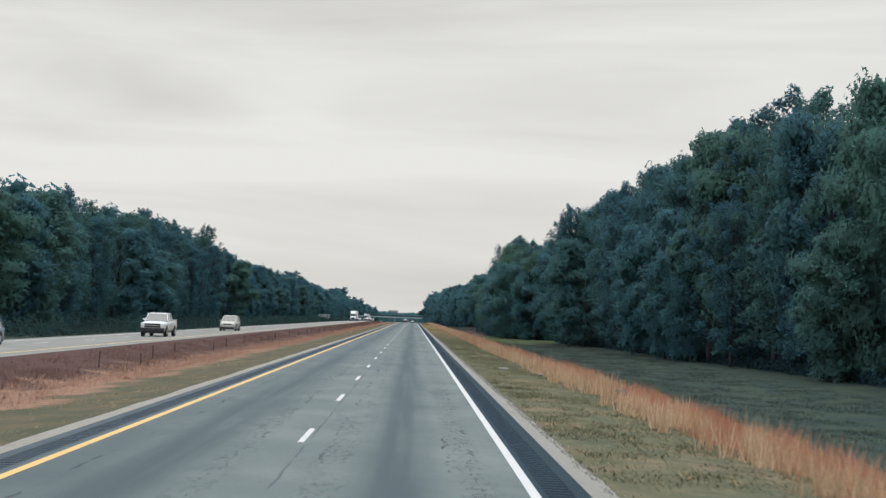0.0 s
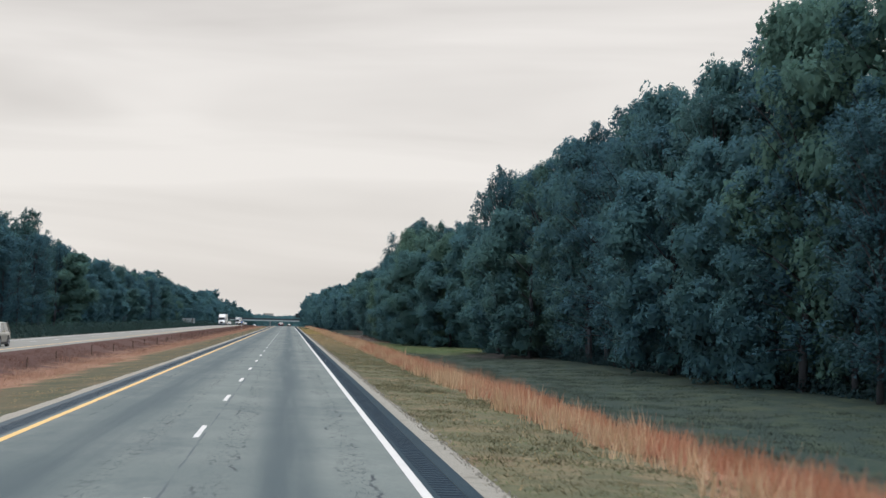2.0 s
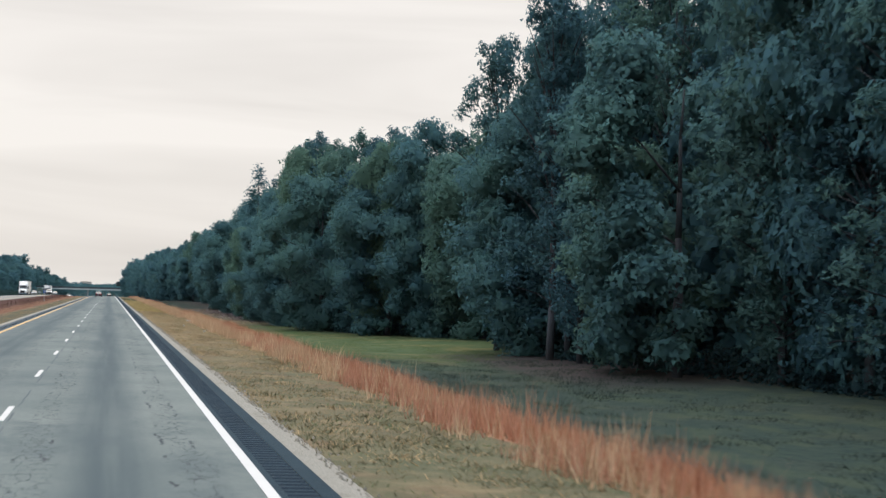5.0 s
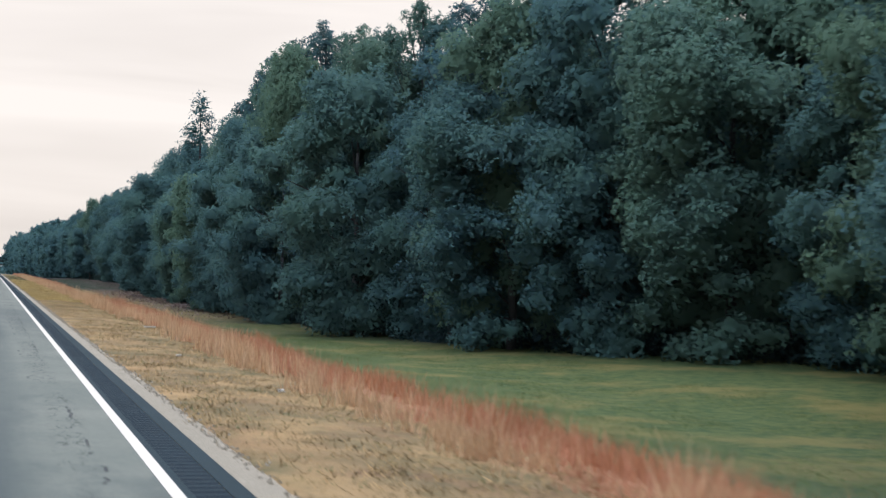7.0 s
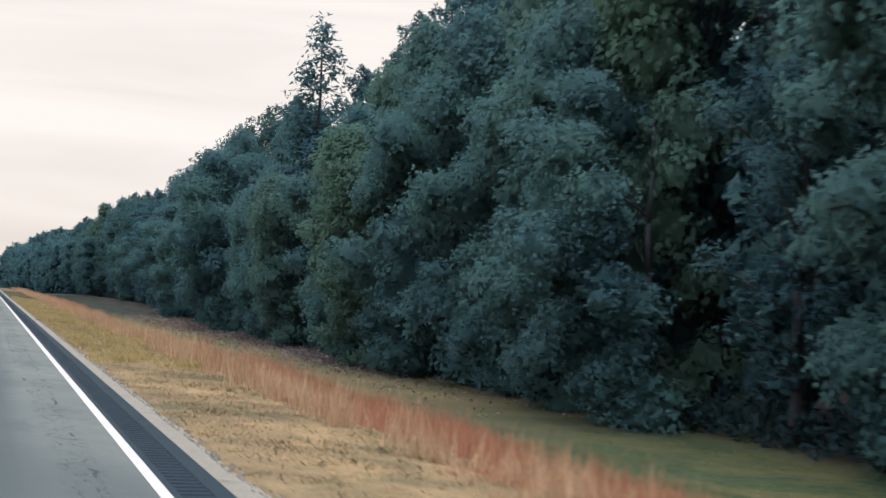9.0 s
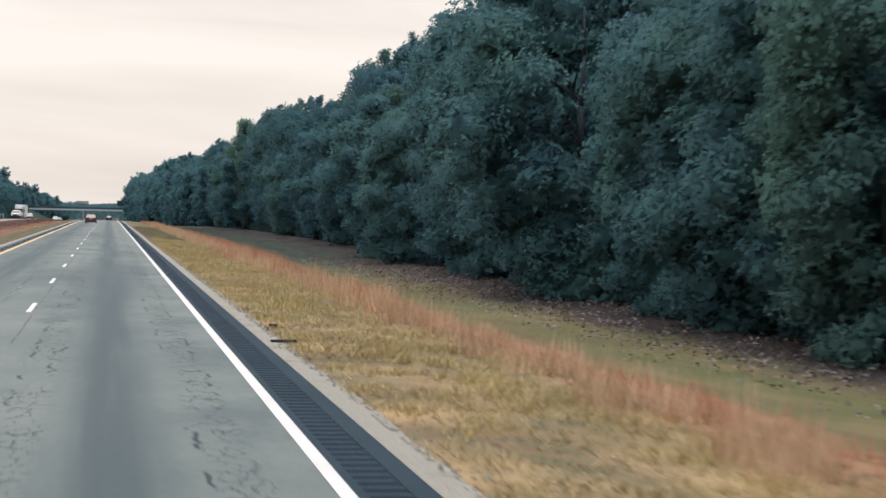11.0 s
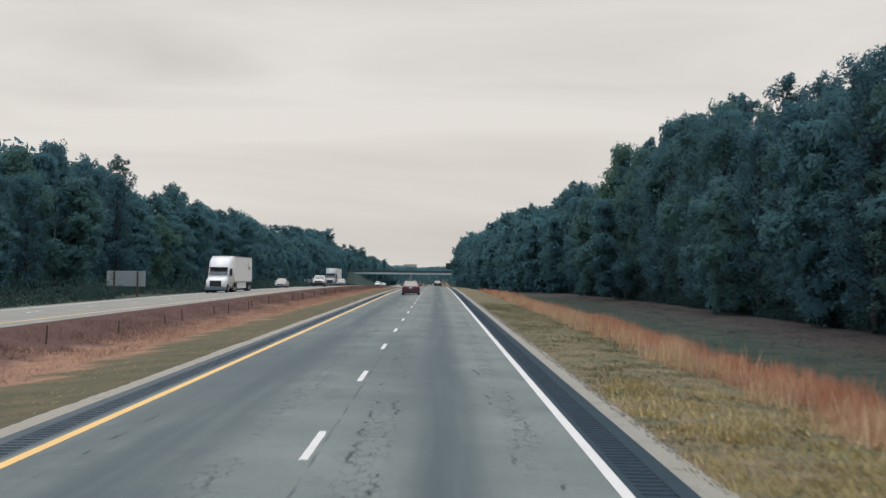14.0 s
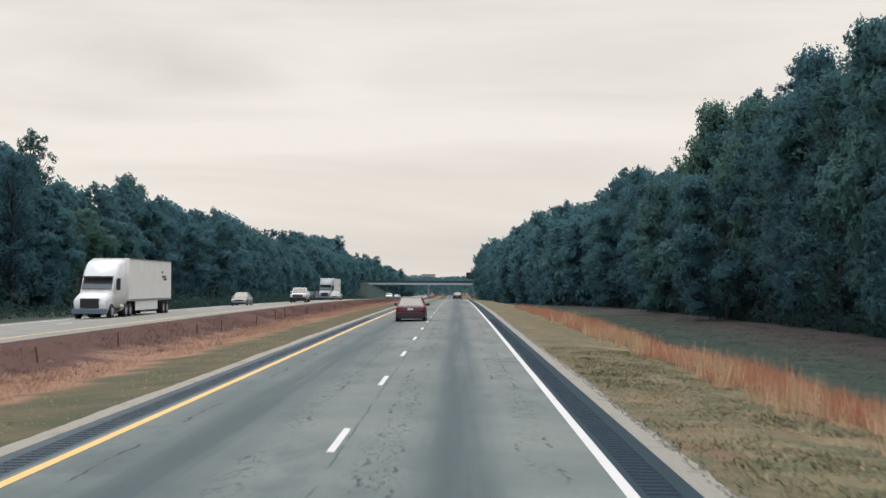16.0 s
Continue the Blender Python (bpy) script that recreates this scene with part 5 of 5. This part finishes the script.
def semi(cab_paint, box_paint):
    """A tractor with sleeper and roof fairing and a long box trailer; front is +y."""
    car = new("semi_truck")
    cw = 1.22
    tr = []
    for yy, w, z0, zb, zt in ((8.55, 0.95, 0.55, 1.0, 1.15), (8.3, 1.1, 0.5, 1.35, 1.5), (7.3, 1.14, 0.5, 1.62, 1.78), (6.7, 1.16, 0.55, 1.75, 1.92)):
        tr.append(hull_ring(yy, w, z0, zb, zt))
    part("hood", loft(tr), cab_paint, car)
    rings = []
    for yy, w, zt in ((6.75, 1.13, 1.95), (6.2, 1.16, 2.75), (5.7, 1.18, 3.35), (5.0, cw, 3.8), (4.2, cw, 3.98), (3.55, cw, 4.0)):
        rings.append([(w, yy, 0.75), (w, yy, 1.9), (w * 0.98, yy, zt - 0.25), (w * 0.85, yy, zt), (-w * 0.85, yy, zt), (-w * 0.98, yy, zt - 0.25), (-w, yy, 1.9), (-w, yy, 0.75)])
    part("cab", loft(rings), cab_paint, car)
    part("windscreen", slab((-1.0, 6.79, 1.98), (1.0, 6.79, 1.98), (0.98, 6.27, 2.72), (-0.98, 6.27, 2.72)), M_GLASS, car, "dark reflecting windscreen")
    for s in (-1, 1):
        part("side_window", box(min(s * 1.15, s * 1.2), max(s * 1.15, s * 1.2), 5.35, 6.15, 1.95, 2.6, 0.02), M_GLASS, car)
        part("wing_mirror", box(min(s * 1.26, s * 1.48), max(s * 1.26, s * 1.48), 6.25, 6.4, 1.9, 2.7, 0.04), M_BLACK, car)
        part("headlight", box(min(s * 0.72, s * 1.08), max(s * 0.72, s * 1.08), 8.2, 8.45, 0.95, 1.22, 0.04), M_LAMP, car)
        part("fuel_tank", tube(0.34, 0.34, (s * 0.95, 3.9, 0.72), (s * 0.95, 5.5, 0.72), 14), M_CHROME, car)
        part("side_skirt", box(min(s * 1.22, s * 1.26), max(s * 1.22, s * 1.26), -6.2, 1.0, 0.45, 1.15), box_paint, car)
    part("front_grille", box(-0.62, 0.62, 8.3, 8.62, 0.72, 1.36, 0.05), M_BLACK, car)
    part("sun_visor", box(-1.02, 1.02, 6.3, 6.75, 2.74, 2.84, 0.03), M_BLACK, car)
    part("front_bumper", box(-1.15, 1.15, 8.35, 8.68, 0.35, 0.68, 0.06), M_GREYBLUE, car)
    part("chassis", box(-0.5, 0.5, -10.4, 8.0, 0.7, 1.05), M_BLACK, car)
    tb = part("trailer_box", box(-1.3, 1.3, -10.9, 3.0, 1.15, 4.1, 0.04), box_paint, car, "plain off-white box trailer")
    for s in (-1, 1):
        part("bottom_rail", box(min(s * 1.28, s * 1.325), max(s * 1.28, s * 1.325), -10.9, 3.0, 1.12, 1.26), M_STEEL, tb)
        part("top_rail", box(min(s * 1.28, s * 1.32), max(s * 1.28, s * 1.32), -10.9, 3.0, 4.02, 4.11), M_STEEL, tb)
        for k, (a, b, z) in enumerate(((-7.9, -7.45, 3.15), (-8.9, -7.5, 2.8), (-9.2, -8.0, 2.6))):
            part("lettering_bar", box(min(s * 1.3, s * 1.31), max(s * 1.3, s * 1.31), a, b, z, z + 0.16), M_INK, tb)
        for yy in (7.35, 3.9, 2.65, -8.2, -9.5):
            wheel(car, s * 1.06, yy, 0.5, 0.32 if yy > 7 else 0.5)
    part("rear_door", box(-1.22, 1.22, -10.95, -10.88, 1.25, 4.0, 0.02), box_paint, tb)
    part("underride_guard", box(-1.1, 1.1, -10.9, -10.78, 0.5, 0.62), M_STEEL, tb)
    return car


def park(car, x, y, z, back, label, category):
    """Stands a vehicle on its road; back: it faces the camera."""
    car.matrix_basis = Matrix.LocRotScale((x, y, z + float(dip(y))), Euler((-grade(y) if back else grade(y), 0, math.pi if back else 0)), None)
    return tagged(car, label, category)


park(sedan(M_RED), -1.05, 553, -0.04, False, "dark red saloon car driving in the passing lane", "car")
park(sedan(M_BLACKCAR), 1.9, 752, -0.04, False, "black saloon car far ahead on the carriageway", "car")
NEARL, FARL = -18.4, -22.3
ZN, ZF = -0.02, -0.15
park(semi(M_WHITECAR, M_TRAILER), FARL, 566.5, ZF - 0.02, True, "white semi truck with plain off-white box trailer", "truck")
park(pickup(M_WHITECAR), NEARL - 0.4, 112, ZN, True, "white pickup truck on the opposite carriageway", "truck")
park(sedan(M_TAN, True), NEARL - 0.4, 156, ZN, True, "champagne utility car on the opposite carriageway", "car")
park(sedan(M_GREYBLUE, True), FARL, 76, ZF, True, "grey-blue utility car on the opposite carriageway", "car")
park(sedan(M_SILVER), FARL, 622, ZF, True, "silver saloon car on the opposite carriageway", "car")
park(pickup(M_WHITECAR), NEARL, 645, ZN, True, "white pickup truck following on the opposite carriageway", "truck")
park(semi(M_SILVER, M_TRAILER), FARL - 0.3, 730, ZF - 0.02, True, "grey semi truck with pale box trailer", "truck")
park(sedan(M_SILVER), NEARL, 698, ZN, True, "silver saloon car beside the second semi truck", "car")
park(sedan(M_WHITECAR, True), NEARL, 880, ZN, True, "white utility car far off near the bridge", "car")
park(sedan(M_GREYBLUE), NEARL, 930, ZN, True, "dark saloon car far off near the bridge", "car")
park(sedan(M_SILVER, True), FARL, 1040, ZF, True, "silver utility car far off near the bridge", "car")


# ---------------------------------------------------------------- signs, posts, bridge
def panel_sign(x, y, w, h, z_low, label, slats=True):
    """The back of a large aluminium road sign on two steel posts."""
    s = new("road_sign")
    g = float(level(x, y))
    s.location = (x, y, g)
    part("panel", box(-w / 2, w / 2, -0.03, 0.03, z_low, z_low + h, 0.01), M_SIGNBACK, s)
    for k in range(4):
        zz = z_low + h * (0.1 + 0.8 * k / 3)
        part("stiffener", box(-w / 2 + 0.05, w / 2 - 0.05, -0.08, -0.03, zz - 0.03, zz + 0.03), M_STEEL, s)
    for dx in (-0.3, 0.3):
        part("post", box(dx * w - 0.09, dx * w + 0.09, -0.24, -0.08, -0.3, z_low + h - 0.05), M_WOOD, s, "dark steel sign post")
    return tagged(s, label, "road sign")


panel_sign(-34.9, 571, 4.55, 1.8, 1.25, "back of a large road sign on two dark posts")
panel_sign(-34.9, 811, 4.4, 1.6, 1.1 , "back of a second road sign on two dark posts")


def diamond_sign(x, y):
    s = new("warning_sign")
    s.location = (x, y, float(level(x, y)))
    bm = box(-0.45, 0.45, -0.02, 0.02, -0.45, 0.45, 0.01)
    bmesh.ops.transform(bm, matrix=Matrix.Translation((0, 0, 2.3)) @ Matrix.Rotation(math.pi / 4, 4, 'Y'), verts=bm.verts)
    part("panel", bm, M_SIGNBACK, s)
    part("post", box(-0.04, 0.04, -0.1, -0.02, -0.3, 2.8), M_STEEL, s)
    return tagged(s, "back of a diamond warning sign on a steel post", "road sign")


diamond_sign(-29.0, 800)


def mile_marker(x, y):
    s = new("mile_marker")
    s.location = (x, y, float(level(x, y)))
    part("panel", box(-0.23, 0.23, -0.02, 0.02, 1.75, 2.35, 0.01), M_BLUE, s, "blue sign face")
    part("border", box(-0.235, 0.235, -0.012, 0.012, 1.745, 2.355, 0.01), M_WHITE, s)
    part("numeral_bar", box(0.0, 0.06, -0.028, -0.018, 1.88, 2.22), M_WHITE, s)
    part("post", box(-0.04, 0.04, 0.02, 0.07, -0.3, 2.3), M_STEEL, s)
    return tagged(s, "small blue location sign on a steel post in the median", "road sign")


mile_marker(-11.0, 436.8)


def stake(x, y, h, lean):
    s = new("median_stake", from_bm("median_stake", tube(0.035, 0.028, (0, 0, -0.2), (lean, lean * 0.5, h), 6), M_WOOD))
    s.location = (x, y, float(level(x, y)))
    return tagged(s, "short dark wooden stake in the median grass", "stake", "stakes along the median")


rs = np.random.default_rng(12)
y = 62.0
while y < 640:
    stake(-12.3 + rs.normal(0, 0.35), y, rs.uniform(0.5, 0.75), rs.normal(0, 0.05))
    y += rs.uniform(5, 16)


def overpass():
    """A two-span road bridge with grassy end banks."""
    b = new("overpass_bridge")
    y0, zr = 1258.0, -5.0
    part("deck", box(-62, 26, y0, y0 + 11, 2.0, 2.5), M_DECK, b)
    for k in range(5):
        yy = y0 - 0.2 + 2.6 * k
        part("girder", box(-49, 15, yy, yy + 0.35, 0.95, 2.0), M_GIRDER, b, "pale green painted steel girder")
    part("parapet", box(-62, 26, y0 - 0.15, y0 + 0.15, 2.35, 3.3), M_DECK, b)
    part("parapet", box(-62, 26, y0 + 10.85, y0 + 11.15, 2.35, 3.3), M_DECK, b)
    for xx in (-14.4,):
        part("pier_cap", box(xx - 0.6, xx + 0.6, y0 + 0.4, y0 + 10.6, -0.1, 0.75, 0.1), M_CONCRETE, b)
        for k in range(3):
            part("column", tube(0.55, 0.55, (xx, y0 + 1.8 + 3.7 * k, zr - 1), (xx, y0 + 1.8 + 3.7 * k, 0), 16), M_CONCRETE, b)
    for xa, xb in ((-54, -49), (15, 22)):
        part("abutment", box(xa, xb, y0 - 0.2, y0 + 11.2, -2.5, 2.0), M_CONCRETE, b)
    return tagged(b, "concrete overpass bridge with pale girders and middle pier", "bridge")


overpass()


def bank(name, xs, zs, y0, y1):
    V = [(xx, yy, zz) for yy in (y0, y1) for xx, zz in zip(xs, zs)]
    n = len(xs)
    F = [(i, i + 1, n + i + 1, n + i) for i in range(n - 1)]
    V += [(xx, y0 - 14, -7.5) for xx in xs]
    F += [(2 * n + i, 2 * n + i + 1, i + 1, i) for i in range(n - 1)]
    return tagged(new(name, mesh_of(name, V, F, M_BANK)), "grassy embankment carrying the side road to the bridge", "embankment", kind="structure")


bank("embankment_1", [-140, -60, -49, -36, -33], [2.2, 2.2, 1.6, -4.6, -6.0], 1257, 1270)
bank("embankment_2", [10, 12.5, 15, 26, 140], [-6.0, -4.6, 0.5, 2.2, 2.2], 1257, 1270)


def gantry():
    s = new("sign_gantry")
    y0 = 1225.0
    z0 = float(dip(y0))
    part("post", tube(0.28, 0.22, (12.6, y0, z0 - 0.6), (12.6, y0, 6.9), 12), M_STEEL, s)
    for zz in (5.4, 6.6):
        part("arm", tube(0.12, 0.1, (12.6, y0, zz), (7.0, y0, zz), 8), M_STEEL, s)
    part("panel", box(7.0, 14.3, y0 - 0.25, y0 - 0.15, 4.4, 7.9, 0.02), M_DARKSTEEL, s, "dark overhead sign face")
    return tagged(s, "dark overhead road sign on a steel post", "road sign")


gantry()


def hotel():
    b = new("building")
    x0, x1, y0 = -26.0, -15.5, 1575
    part("wall", box(x0, x1, y0, y0 + 14, -8, 8.6), M_BUILDING, b)
    part("roof", box(x0 - 0.4, x1 + 0.4, y0 - 0.4, y0 + 14.4, 8.6, 9.0), M_BUILDING, b)
    for k in range(4):
        for zz in (4.6, 7.0):
            part("window", box(x0 + 0.7 + 2.5 * k, x0 + 2.0 + 2.5 * k, y0 - 0.06, y0 + 0.02, zz, zz + 1.1), M_SIGNBACK, b)
    return tagged(b, "pale block building above the distant trees", "building")


hotel()


# ---------------------------------------------------------------- litter and small things
def scrap(x, y, lx, ly, h, mat, label, turn, name="litter_scrap"):
    rng = np.random.default_rng(int(x * 100 + y * 7))
    bm = box(-lx / 2, lx / 2, -ly / 2, ly / 2, 0, h, min(lx, ly, h) * 0.2)
    for v in bm.verts:
        v.co += Vector(rng.normal(0, 0.1, 3)) * min(lx, ly) * 0.6
    lift = -0.02 * abs(x) + 0.0 if abs(x) < 4.95 else 0.02
    s = new(name, from_bm(name, bm, mat))
    s.matrix_basis = Matrix.LocRotScale((x, y, (0 if abs(x) < 4.95 else float(level(x, y))) + lift), Euler((0, 0, turn)), None)
    return tagged(s, label, "litter", "litter along the verge")


PALE, DARK = "pale scrap of litter lying in the grass", "black strip of tyre rubber on the shoulder edge"
for x, y, lx, ly, m in ((6.6, 68.5, 0.42, 0.1, M_LITTER), (8.2, 65.5, 0.4, 0.16, M_LITTER), (8.4, 71.9, 0.16, 0.1, M_LITTER), (8.47, 264.8, 0.5, 0.12, M_LITTER), (7.4, 385.6, 0.2, 0.14, M_LITTER),
                        (7.0, 385.7, 0.24, 0.12, M_LITTER), (9.2, 468.8, 0.5, 0.2, M_LITTER), (-8.3, 435.6, 0.3, 0.2, M_LITTER), (6.9, 243, 0.12, 0.1, M_LITTER), (7.6, 232, 0.1, 0.1, M_LITTER)):
    scrap(x, y, lx, ly, 0.06, m, PALE, x + y)
scrap(4.9, 346.8, 0.48, 0.1, 0.04, M_RUBBER, DARK, 0.15, "tyre_strip")
scrap(5.3, 353.1, 0.18, 0.1, 0.05, M_RUBBER, DARK, 0.6, "tyre_strip")
scrap(5.13, 350.4, 0.16, 0.1, 0.05, M_RUBBER, DARK, 0.2, "tyre_strip")


def pipe_stub(x, y, r, h):
    """A short upright pipe with a rim and raised ribs, standing in the sedge."""
    ob = new("pipe_stub")
    ob.location = (x, y, float(level(x, y)))
    part("pipe", tube(r * 1.04, r, (0, 0, -0.2), (0, 0, h), 18), M_GREYBLUE, ob, "dark grey-blue pipe wall")
    for k in range(9):
        a = 0.698 * k
        part("rib", tube(0.022, 0.022, (r * 1.02 * math.cos(a), r * 1.02 * math.sin(a), -0.1), (r * math.cos(a), r * math.sin(a), h - 0.03), 6), M_BLACK, ob)
    part("rim", tube(r * 1.12, r * 1.1, (0, 0, h), (0, 0, h + 0.035), 18), M_GREYBLUE, ob, "worn metal rim")
    # black disc over the solid top paints the unlit hollow
    part("opening", tube(r * 0.92, r * 0.9, (0, 0, h + 0.036), (0, 0, h + 0.04), 18), M_BLACK, ob)
    return tagged(ob, "dark upright pipe stub standing among the sedge", "pipe")


pipe_stub(10.15, 52.6, 0.26, 0.36)
